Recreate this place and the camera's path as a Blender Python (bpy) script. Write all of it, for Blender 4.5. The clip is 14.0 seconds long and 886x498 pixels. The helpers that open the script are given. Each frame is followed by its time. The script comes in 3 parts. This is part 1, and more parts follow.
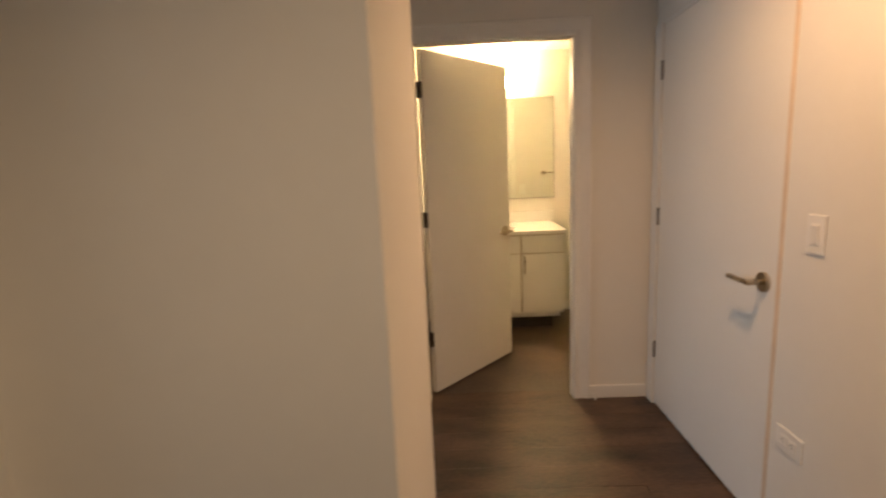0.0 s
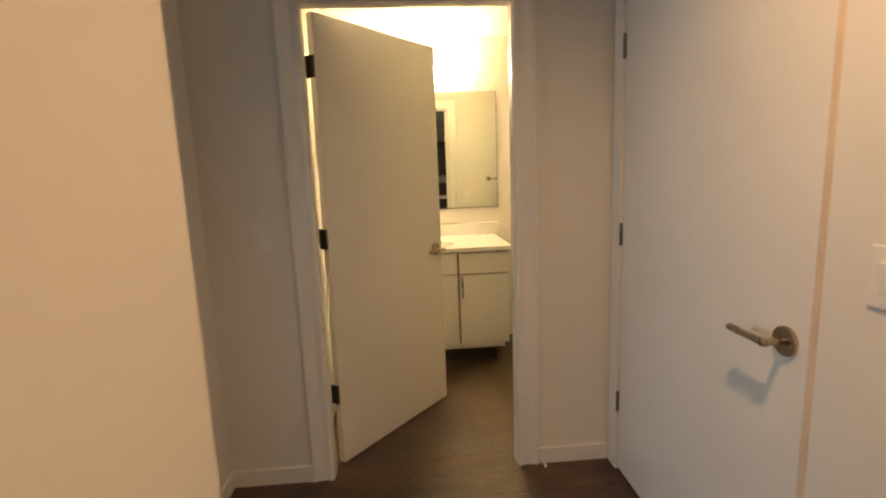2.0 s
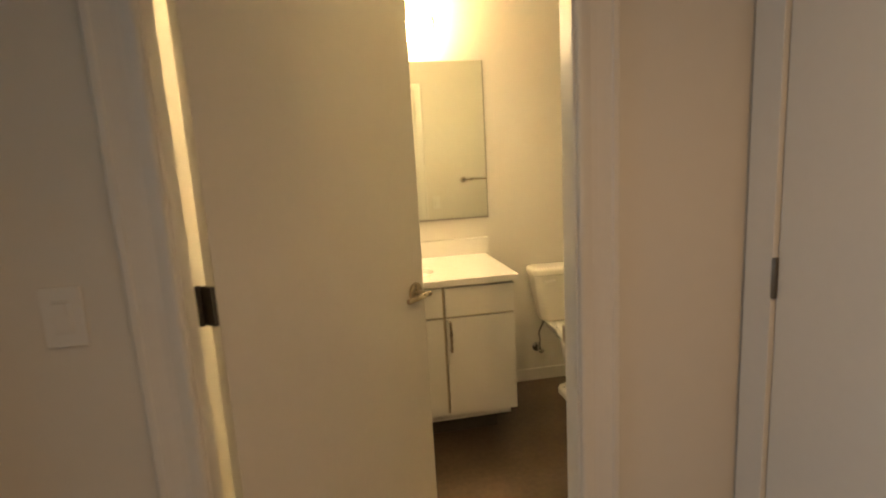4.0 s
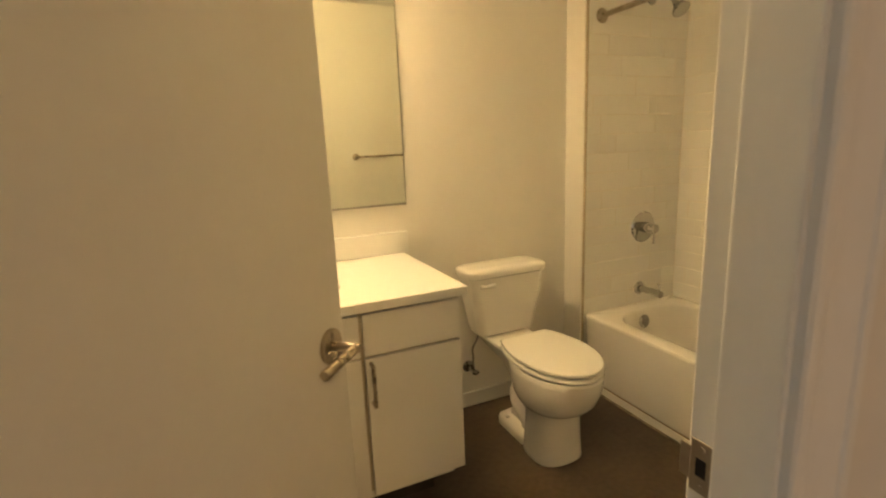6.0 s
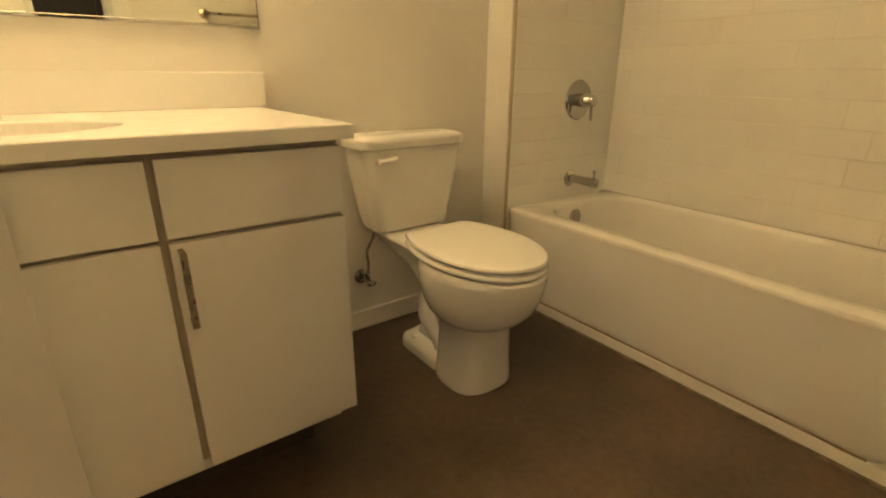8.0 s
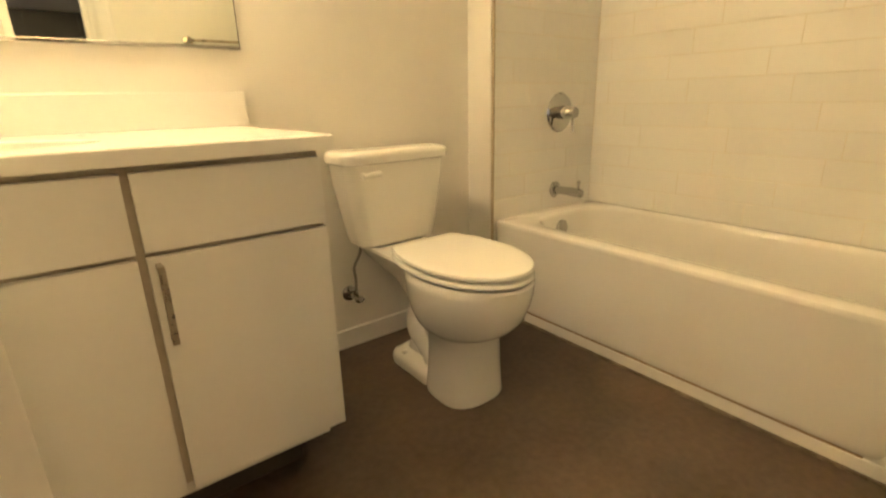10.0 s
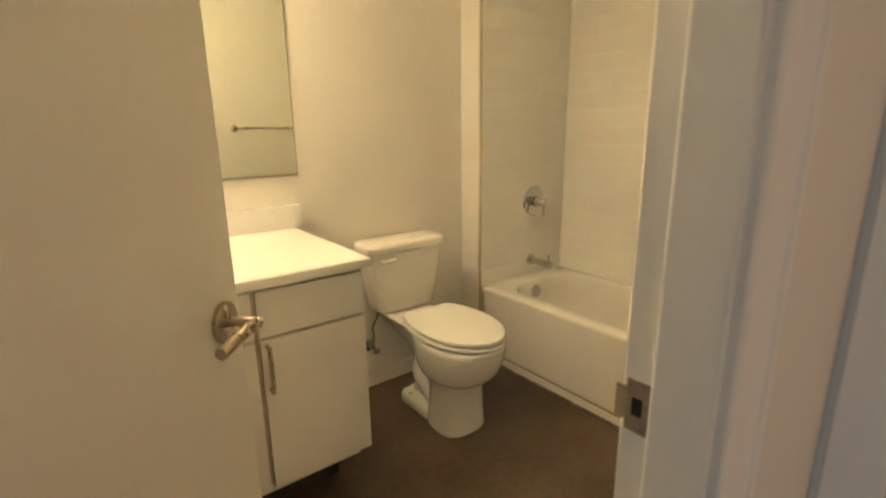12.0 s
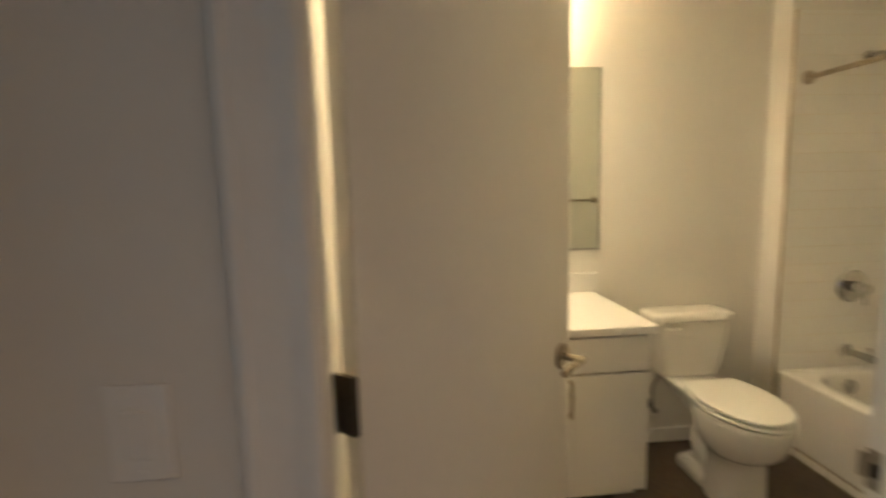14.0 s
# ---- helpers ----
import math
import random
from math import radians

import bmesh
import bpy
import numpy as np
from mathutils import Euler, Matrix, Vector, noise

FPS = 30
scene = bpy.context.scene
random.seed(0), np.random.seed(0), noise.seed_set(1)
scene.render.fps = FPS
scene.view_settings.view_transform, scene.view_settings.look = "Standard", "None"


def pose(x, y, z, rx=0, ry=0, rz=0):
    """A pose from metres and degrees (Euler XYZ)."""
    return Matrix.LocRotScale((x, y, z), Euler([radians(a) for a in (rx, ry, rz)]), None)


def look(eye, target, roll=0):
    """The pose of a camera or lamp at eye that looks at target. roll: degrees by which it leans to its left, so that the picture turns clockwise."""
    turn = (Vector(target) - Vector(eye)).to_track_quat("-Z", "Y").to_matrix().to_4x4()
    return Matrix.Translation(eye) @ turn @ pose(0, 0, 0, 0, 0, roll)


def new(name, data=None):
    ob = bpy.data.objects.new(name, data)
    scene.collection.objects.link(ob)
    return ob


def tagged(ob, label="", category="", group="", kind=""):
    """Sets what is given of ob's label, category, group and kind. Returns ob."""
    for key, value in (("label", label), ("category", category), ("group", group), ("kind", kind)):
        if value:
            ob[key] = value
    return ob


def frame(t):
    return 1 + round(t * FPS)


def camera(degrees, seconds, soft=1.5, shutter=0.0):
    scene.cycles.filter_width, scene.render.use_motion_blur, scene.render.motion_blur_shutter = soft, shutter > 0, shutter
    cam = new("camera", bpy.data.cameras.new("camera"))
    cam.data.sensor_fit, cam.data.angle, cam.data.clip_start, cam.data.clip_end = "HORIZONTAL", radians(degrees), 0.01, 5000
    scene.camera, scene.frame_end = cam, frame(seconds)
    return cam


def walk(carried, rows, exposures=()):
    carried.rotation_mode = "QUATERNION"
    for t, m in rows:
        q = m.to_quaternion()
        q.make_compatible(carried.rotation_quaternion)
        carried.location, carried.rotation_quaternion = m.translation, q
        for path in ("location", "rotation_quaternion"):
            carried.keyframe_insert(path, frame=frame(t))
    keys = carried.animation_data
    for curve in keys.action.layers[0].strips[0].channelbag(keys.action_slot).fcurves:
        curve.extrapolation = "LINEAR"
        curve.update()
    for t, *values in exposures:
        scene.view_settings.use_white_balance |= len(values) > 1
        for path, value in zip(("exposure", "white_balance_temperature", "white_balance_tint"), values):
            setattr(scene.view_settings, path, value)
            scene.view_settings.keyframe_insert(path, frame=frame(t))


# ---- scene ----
cam = camera(85.3, 14.0, soft=2.0, shutter=0.5)
PATH = [
    (0, (0.191, -2.808, 1.392), (0.134, -0.836, 1.058), -2.6),
    (0.5, (0.286, -2.708, 1.395), (0.416, -0.738, 1.078), -2.5),
    (1, (0.349, -2.576, 1.394), (0.476, -0.611, 1.043), -2.3),
    (1.5, (0.371, -2.353, 1.387), (0.471, -0.377, 1.095), -2.8),
    (2, (0.396, -2.149, 1.369), (0.53, -0.179, 1.052), -2.2),
    (2.5, (0.446, -1.902, 1.38), (0.528, 0.078, 1.111), -1.1),
    (3, (0.457, -1.67, 1.364), (0.558, 0.303, 1.054), -0.4),
    (3.2, (0.442, -1.556, 1.363), (0.568, 0.42, 1.082), -1.0),
    (5.3, (0.335, -0.625, 1.365), (0.95, 1.237, 0.972), -3.0),
    (5.5, (0.333, -0.566, 1.327), (0.983, 1.286, 0.942), -2.8),
    (6, (0.385, -0.358, 1.318), (1.173, 1.433, 0.904), -2.5),
    (6.5, (0.448, -0.218, 1.281), (1.373, 1.483, 0.779), -2.0),
    (7, (0.542, -0.043, 1.179), (1.617, 1.527, 0.562), -1.1),
    (7.5, (0.605, 0.09, 1.016), (1.707, 1.622, 0.353), -0.2),
    (7.7, (0.626, 0.121, 0.978), (1.736, 1.64, 0.3), 0.4),
    (9.8, (0.659, 0.115, 0.903), (1.804, 1.624, 0.261), -1.6),
    (10, (0.65, 0.105, 0.92), (1.804, 1.627, 0.326), -1.4),
    (10.5, (0.619, 0.051, 0.962), (1.788, 1.591, 0.453), -1.1),
    (11, (0.57, -0.038, 1.006), (1.745, 1.489, 0.471), 0.1),
    (11.5, (0.475, -0.17, 1.125), (1.6, 1.376, 0.538), 0.1),
    (12, (0.366, -0.282, 1.257), (1.543, 1.26, 0.769), -0.8),
    (12.5, (0.281, -0.425, 1.325), (1.53, 1.095, 0.961), -1.5),
    (13, (0.255, -0.55, 1.357), (1.374, 1.072, 1.022), -2.65),
    (13.5, (0.226, -0.664, 1.379), (0.947, 1.176, 1.067), -0.2),
    (14, (0.101, -0.683, 1.406), (0.277, 1.293, 1.155), -1.5),
]
EXPOSURES = [(0.0, 0.71, 7000, 14), (1.5, 0.67, 6900, 10), (2.5, 0.57, 6900, 8), (3.2, 0.45, 7100, 8), (5.5, 0.47, 7300, 7), (7.5, 0.30, 7550, 7), (10.0, 0.93, 6800, 7), (10.6, 0.91, 6500, 6), (11.0, 0.83, 6500, 5), (12.0, 0.57, 6350, 6), (13.0, 0.41, 6250, 6), (14.0, 0.37, 5800, 7)]
walk(cam, [(t, look(eye, target, roll)) for t, eye, target, roll in PATH], EXPOSURES)
HALL_W, KITCHEN_W, BED_W, LIVING_W, LAMP_E = 44, 30, 20, 4, 150

# ---- light ----
world = bpy.data.worlds.new("dusk")
world.use_nodes = True
scene.world = world
wn = world.node_tree.nodes
sky = wn.new("ShaderNodeTexSky")
sky.sky_type, sky.sun_disc, sky.sun_elevation, sky.sun_rotation = "NISHITA", False, radians(12), radians(200)
world.node_tree.links.new(sky.outputs[0], wn["Background"].inputs[0])
wn["Background"].inputs[1].default_value = 0.08


def lamp(name, kind, m, energy, colour, **more):
    data = bpy.data.lights.new(name, kind)
    data.energy, data.color = energy, colour
    for key, value in more.items():
        if key == "size":
            data.shape, data.size, data.size_y = "RECTANGLE", value[0], value[1]
        elif key == "radius":
            data.shadow_soft_size = value
        elif key == "cone":
            data.spot_size, data.spot_blend = radians(value[0]), value[1]
    ob = new(name, data)
    ob.matrix_world = m
    return ob


# recessed hall downlight and bedroom daylight; kitchen lamp and living window are unseen, added fills
lamp("hall_downlight_lamp", "SPOT", look((0.74, -1.60, 2.36), (1.30, -1.42, 0)), HALL_W, (1.0, 0.60, 0.31), radius=0.04, cone=(152, 1.0))
lamp("kitchen_fill_lamp", "SPOT", pose(0.3, -3.2, 2.36), KITCHEN_W, (1.0, 0.74, 0.48), radius=0.05, cone=(130, 0.6))
lamp("bedroom_window_light", "AREA", look((-3.38, -0.9, 1.5), (0, -0.9, 1.2)), BED_W, (0.62, 0.8, 1.0), size=(1.4, 1.3))
# cool fill through an unseen window added to the living room
lamp("living_fill_light", "AREA", look((-3.38, -3.55, 1.5), (0, -3.4, 1.2)), LIVING_W, (0.72, 0.84, 1.0), size=(1.05, 1.5))


# ---- materials ----
def material(name, colour, rough=0.5, metal=0.0, var=0.05, scale=6.0, bump=0.0, bump_scale=300.0, coat=0.0, emit=0.0, stretch=None, per_piece=0.0, second=None):
    m = bpy.data.materials.new(name)
    m.use_nodes = True
    nt = m.node_tree
    n, l = nt.nodes, nt.links
    b = n["Principled BSDF"]
    b.inputs["Roughness"].default_value, b.inputs["Metallic"].default_value = rough, metal
    b.inputs["Coat Weight"].default_value = coat
    co = n.new("ShaderNodeTexCoord")
    mp = n.new("ShaderNodeMapping")
    if stretch:
        mp.inputs["Scale"].default_value = stretch
    geo = n.new("ShaderNodeNewGeometry")
    l.new(geo.outputs["Position"], mp.inputs[0])
    big = n.new("ShaderNodeTexNoise")
    big.inputs["Scale"].default_value, big.inputs["Detail"].default_value = scale, 5
    l.new(mp.outputs[0], big.inputs["Vector"])
    fine = n.new("ShaderNodeTexNoise")
    fine.inputs["Scale"].default_value, fine.inputs["Detail"].default_value = scale * 14, 4
    l.new(mp.outputs[0], fine.inputs["Vector"])
    mixv = n.new("ShaderNodeMath")
    mixv.operation = "MULTIPLY_ADD"
    l.new(fine.outputs[0], mixv.inputs[0])
    mixv.inputs[1].default_value = 0.5
    l.new(big.outputs[0], mixv.inputs[2])
    ramp = n.new("ShaderNodeValToRGB")
    lo = [c * (1 - var) for c in colour]
    hi = [min(1, c * (1 + var)) for c in (second or colour)]
    ramp.color_ramp.elements[0].position, ramp.color_ramp.elements[1].position = 0.5, 1.0
    ramp.color_ramp.elements[0].color, ramp.color_ramp.elements[1].color = (*lo, 1), (*hi, 1)
    l.new(mixv.outputs[0], ramp.inputs[0])
    out = ramp.outputs[0]
    if per_piece:
        info = n.new("ShaderNodeObjectInfo")
        rng = n.new("ShaderNodeMapRange")
        rng.inputs["To Min"].default_value, rng.inputs["To Max"].default_value = 1 - per_piece, 1 + per_piece
        l.new(info.outputs["Random"], rng.inputs["Value"])
        hsv = n.new("ShaderNodeHueSaturation")
        l.new(rng.outputs[0], hsv.inputs["Value"])
        l.new(out, hsv.inputs["Color"])
        out = hsv.outputs[0]
    l.new(out, b.inputs["Base Color"])
    rr = n.new("ShaderNodeMapRange")
    rr.inputs["To Min"].default_value, rr.inputs["To Max"].default_value = max(0.02, rough * 0.85), min(1, rough * 1.15)
    l.new(big.outputs[0], rr.inputs["Value"])
    l.new(rr.outputs[0], b.inputs["Roughness"])
    if bump:
        bn = n.new("ShaderNodeTexNoise")
        bn.inputs["Scale"].default_value, bn.inputs["Detail"].default_value = bump_scale, 3
        l.new(mp.outputs[0], bn.inputs["Vector"])
        bp = n.new("ShaderNodeBump")
        bp.inputs["Strength"].default_value, bp.inputs["Distance"].default_value = bump, 0.002
        l.new(bn.outputs[0], bp.inputs["Height"])
        l.new(bp.outputs[0], b.inputs["Normal"])
    if emit:
        b.inputs["Emission Color"].default_value, b.inputs["Emission Strength"].default_value = (*colour, 1), emit
    return m


M_WALL = material("wall_paint", (0.755, 0.735, 0.69), 0.7, var=0.02, scale=1.5, bump=0.07, bump_scale=160)
M_CEIL = material("ceiling_paint", (0.83, 0.82, 0.79), 0.85, var=0.02, scale=1.5, bump=0.2, bump_scale=140)
M_TRIM = material("trim_paint", (0.78, 0.77, 0.74), 0.38, var=0.025, scale=4, bump=0.08, bump_scale=90)
M_DOOR = material("door_paint", (0.78, 0.76, 0.72), 0.36, var=0.02, scale=3, bump=0.10, bump_scale=70)
M_CAB = material("cabinet_laminate", (0.78, 0.77, 0.74), 0.34, var=0.02, scale=5, bump=0.04, bump_scale=80)
# brown paints in the shade between the white cabinet fronts
M_GAP = material("cabinet_gap_shade", (0.50, 0.44, 0.35), 0.6, var=0.06, scale=9)
M_TOE = material("toe_shade_board", (0.045, 0.036, 0.028), 0.7, var=0.1, scale=9)
M_QUARTZ = material("white_quartz", (0.82, 0.81, 0.78), 0.22, var=0.012, scale=40)
M_PORC = material("vitreous_china", (0.82, 0.80, 0.75), 0.08, var=0.012, scale=3, coat=0.5)
M_TUB = material("tub_enamel", (0.82, 0.80, 0.76), 0.13, var=0.015, scale=3, coat=0.4)
M_SEAT = material("seat_plastic", (0.82, 0.81, 0.77), 0.2, var=0.012, scale=4)
M_TILE = material("glazed_tile", (0.85, 0.84, 0.80), 0.10, var=0.02, scale=3, bump=0.10, bump_scale=9, per_piece=0.02)
M_GROUT = material("grout", (0.78, 0.74, 0.65), 0.85, var=0.08, scale=20)
M_NICKEL = material("satin_nickel", (0.44, 0.38, 0.30), 0.28, metal=1.0, var=0.04, scale=40)
M_CHROME = material("chrome", (0.48, 0.475, 0.46), 0.07, metal=1.0, var=0.01, scale=10)
M_DARK = material("dark_bronze_hinge", (0.085, 0.075, 0.065), 0.4, metal=0.7, var=0.1, scale=60)
M_STEEL = material("brushed_strike", (0.36, 0.33, 0.29), 0.4, metal=1.0, var=0.06, scale=60)
M_HOLE = material("dark_void", (0.012, 0.012, 0.012), 0.9, var=0.02)
M_PLATE = material("switch_plastic", (0.80, 0.79, 0.76), 0.3, var=0.01, scale=8)
M_MIRROR = material("silvered_glass", (0.86, 0.90, 0.84), 0.015, metal=1.0, var=0.004, scale=2)
M_BEVEL = material("mirror_edge", (0.20, 0.22, 0.19), 0.2, metal=0.3, var=0.05)
M_HOSE = material("braided_hose", (0.25, 0.24, 0.22), 0.4, metal=0.6, var=0.2, scale=200)
M_EDGE = material("tile_edge_caulk", (0.42, 0.35, 0.25), 0.55, var=0.15, scale=12)
M_GROOVE = material("groove_brown", (0.27, 0.19, 0.11), 0.7, var=0.25, scale=7)
# stain and the shadow line at the tub's foot, both put into the colour
M_CAULK = material("stained_shadow_caulk", (0.10, 0.075, 0.055), 0.7, var=0.3, scale=18, second=(0.24, 0.20, 0.15))
M_WOODF = material("dark_wood_plank", (0.018, 0.0105, 0.0070), 0.46, var=0.30, scale=4.5, second=(0.098, 0.057, 0.036), bump=0.4, bump_scale=30, stretch=(0.55, 1.5, 1), per_piece=0.16)
M_VINYL = material("bathroom_vinyl", (0.064, 0.044, 0.032), 0.42, var=0.22, scale=2.8, second=(0.106, 0.072, 0.052), bump=0.18, bump_scale=60)
M_STRIP = material("tan_edge_strip", (0.68, 0.55, 0.42), 0.55, var=0.10, scale=9)
M_HINGE = material("dull_steel_hinge", (0.21, 0.19, 0.17), 0.42, metal=0.8, var=0.1, scale=60)
M_SUBFLOOR = material("floor_joint", (0.012, 0.009, 0.007), 0.8, var=0.1)
M_KCAB = material("espresso_cabinet", (0.012, 0.009, 0.008), 0.35, var=0.2, scale=6)
M_KTOP = material("kitchen_counter", (0.62, 0.60, 0.56), 0.3, var=0.06, scale=30)
M_KAPP = material("appliance_steel", (0.42, 0.41, 0.40), 0.35, metal=0.8, var=0.05, scale=30)
M_GLOW = material("lamp_tube", (1.0, 0.70, 0.34), 0.4, var=0.0, emit=LAMP_E)
M_SHADE = material("frosted_lamp_glass", (1.0, 0.74, 0.42), 0.5, var=0.0, emit=42)


# ---- mesh tools ----
def bm_box(x0, x1, y0, y1, z0, z1, bevel=0.0, seg=2, bm=None):
    bm = bm or bmesh.new()
    vs = [bm.verts.new((x, y, z)) for x in (x0, x1) for y in (y0, y1) for z in (z0, z1)]
    fs = [bm.faces.new([vs[i] for i in q]) for q in ((0, 1, 3, 2), (4, 6, 7, 5), (0, 4, 5, 1), (2, 3, 7, 6), (0, 2, 6, 4), (1, 5, 7, 3))]
    if bevel:
        edges = list({e for f in fs for e in f.edges})
        bmesh.ops.bevel(bm, geom=edges, offset=bevel, segments=seg, profile=0.6, affect="EDGES")
    return bm


def bm_loft(rings, cap0=True, cap1=True, bm=None):
    bm = bm or bmesh.new()
    vr = [[bm.verts.new(p) for p in r] for r in rings]
    k = len(vr[0])
    for a, b in zip(vr, vr[1:]):
        for i in range(k):
            bm.faces.new((a[i], a[(i + 1) % k], b[(i + 1) % k], b[i]))
    if cap0:
        bm.faces.new(list(reversed(vr[0])))
    if cap1:
        bm.faces.new(vr[-1])
    bmesh.ops.recalc_face_normals(bm, faces=bm.faces)
    return bm


def bm_turn(profile, m=Matrix(), k=28, bm=None, cap0=True, cap1=True):
    """Turned about the local z axis: (radius, height) pairs."""
    rings = [[m @ Vector((r * math.cos(2 * math.pi * i / k), r * math.sin(2 * math.pi * i / k), h)) for i in range(k)] for r, h in profile]
    return bm_loft(rings, cap0, cap1, bm)


def bm_tube(points, radius, k=12, bm=None):
    pts = [Vector(p) for p in points]
    rings = []
    up = None
    for i, p in enumerate(pts):
        d = (pts[min(i + 1, len(pts) - 1)] - pts[max(i - 1, 0)]).normalized()
        ref = up if up is not None and abs(up.dot(d)) < 0.95 else (Vector((0, 0, 1)) if abs(d.z) < 0.9 else Vector((1, 0, 0)))
        a = d.cross(ref).normalized()
        up = a.cross(d).normalized()
        r = radius[i] if isinstance(radius, (list, tuple)) else radius
        rings.append([p + r * (math.cos(2 * math.pi * j / k) * a + math.sin(2 * math.pi * j / k) * up) for j in range(k)])
    return bm_loft(rings, True, True, bm)


def bend(points, steps=6):
    """Corner points rounded off by Catmull-Rom."""
    p = [Vector(q) for q in points]
    p = [p[0], *p, p[-1]]
    out = []
    for i in range(1, len(p) - 2):
        a, b, c, d = p[i - 1:i + 3]
        for s in range(steps):
            t = s / steps
            out.append(0.5 * (2 * b + (c - a) * t + (2 * a - 5 * b + 4 * c - d) * t * t + (3 * b - a - 3 * c + d) * t ** 3))
    return out + [p[-2]]


def round_rect(x0, x1, y0, y1, z, r, n=8, side=6):
    pts = []
    for cx, cy, a0 in ((x1 - r, y1 - r, 0), (x0 + r, y1 - r, 90), (x0 + r, y0 + r, 180), (x1 - r, y0 + r, 270)):
        for i in range(n + 1):
            a = radians(a0 + 90 * i / n)
            pts.append(Vector((cx + r * math.cos(a), cy + r * math.sin(a), z)))
    full = []
    for i, p in enumerate(pts):
        full.append(p)
        if i % (n + 1) == n:
            q = pts[(i + 1) % len(pts)]
            full += [p.lerp(q, s / side) for s in range(1, side)]
    return full


def part(name, bm, mat, parent=None, label="", smooth=False):
    me = bpy.data.meshes.new(name)
    bm.normal_update()
    if smooth:
        for f in bm.faces:
            f.smooth = True
        me_angle = radians(38)
        for e in bm.edges:
            if len(e.link_faces) == 2 and e.calc_face_angle() > me_angle:
                e.smooth = False
    bm.to_mesh(me)
    bm.free()
    me.materials.append(mat)
    ob = new(name, me)
    if parent:
        ob.parent = parent
    if label:
        ob["label"] = label
    return ob


def thing(name, label, category, at=None, group=""):
    ob = new(name)
    ob.empty_display_size = 0.05
    ob.matrix_world = at if at is not None else Matrix()
    return tagged(ob, label, category, group)


def structure(name, bm, mat, label, category="wall"):
    return tagged(part(name, bm, mat), label, category, kind="structure")


def boxes(*list_of):
    bm = bmesh.new()
    for b in list_of:
        bm_box(*b, bm=bm)
    return bm


# ---- the plan ----
HALL_Y, BATH_Y = -0.104, 0.004          # the two faces of the bathroom's door wall
BACK_Y, TUB_Y = 1.688, 1.553          # back wall, furred-out wall at the tub's tap end
RIGHT_X, LEFT_X = 1.290, -0.455       # hall walls
TUB_X, TILE_X = 2.018, 2.655          # outer edge of the tub, tiled long wall
CEIL = 2.375
BATH_LEFT = -0.09
OPEN_L, OPEN_R, OPEN_T = -0.015, 0.865, 2.054   # bathroom door frame, rebate to rebate

structure("wall_bathroom_door", boxes((-0.57, OPEN_L - 0.02, HALL_Y, BATH_Y, 0, CEIL), (OPEN_R + 0.02, 2.75, HALL_Y, BATH_Y, 0, CEIL), (OPEN_L - 0.02, OPEN_R + 0.02, HALL_Y, BATH_Y, OPEN_T + 0.02, CEIL)), M_WALL, "white painted wall with the bathroom doorway")
structure("wall_bathroom_back", boxes((BATH_LEFT - 0.1, 2.75, BACK_Y, BACK_Y + 0.1, 0, CEIL)), M_WALL, "white painted wall behind vanity and toilet")
structure("wall_tub_end", boxes((2.000, 2.75, TUB_Y, BACK_Y, 0, CEIL)), M_WALL, "furred-out painted wall at the taps end of the tub")
structure("wall_bathroom_left", boxes((BATH_LEFT - 0.1, BATH_LEFT, BATH_Y, BACK_Y, 0, CEIL)), M_WALL, "white painted side wall beside the vanity")
structure("wall_tub_side", boxes((TILE_X + 0.008, 2.75, BATH_Y, TUB_Y, 0, CEIL)), M_GROUT, "grouted backing of the tiled tub wall")
structure("wall_closet", boxes((RIGHT_X, 1.40, -1.186, HALL_Y, 2.066, CEIL), (RIGHT_X, 1.40, -0.172, HALL_Y, 0, 2.066), (RIGHT_X, 1.40, -4.3, -1.186, 0, CEIL)), M_WALL, "white painted hall wall with a closet door")
structure("wall_closet_inside", boxes((1.95, 2.0, -1.3, HALL_Y, 0, CEIL), (1.40, 1.95, -1.3, -1.25, 0, CEIL)), M_WALL, "plain walls closing the closet")
structure("wall_block", boxes((LEFT_X, 0.096, -2.203, -1.476, 0, CEIL)), M_WALL, "white painted wall block at the hall's corner")
BED_0, BED_1 = -1.290, -0.415         # bedroom door opening
structure("wall_bedroom", boxes((-0.57, LEFT_X, BED_1 + 0.02, HALL_Y, 0, CEIL), (-0.57, LEFT_X, -2.203, BED_0 - 0.02, 0, CEIL), (-0.57, LEFT_X, BED_0 - 0.02, BED_1 + 0.02, 2.062, CEIL)), M_WALL, "white painted wall with the bedroom doorway")
structure("wall_bedroom_far", boxes((-3.5, -3.4, -2.203, -1.65, 0, CEIL), (-3.5, -3.4, -0.15, BATH_Y, 0, CEIL), (-3.5, -3.4, -1.65, -0.15, 0, 0.8), (-3.5, -3.4, -1.65, -0.15, 2.2, CEIL)), M_WALL, "bedroom wall with a window opening")
structure("wall_bedroom_side", boxes((-3.4, -0.57, HALL_Y, BATH_Y, 0, CEIL)), M_WALL, "plain bedroom side wall")
structure("wall_living_divider", boxes((-3.4, LEFT_X, -2.303, -2.203, 0, CEIL)), M_WALL, "plain wall between bedroom and living room")
structure("wall_living_far", boxes((-3.5, -3.4, -3.0, -2.303, 0, CEIL), (-3.5, -3.4, -4.3, -4.1, 0, CEIL), (-3.5, -3.4, -4.1, -3.0, 0, 0.7), (-3.5, -3.4, -4.1, -3.0, 2.25, CEIL)), M_WALL, "unseen living room wall with an added window opening")
KY = -4.2
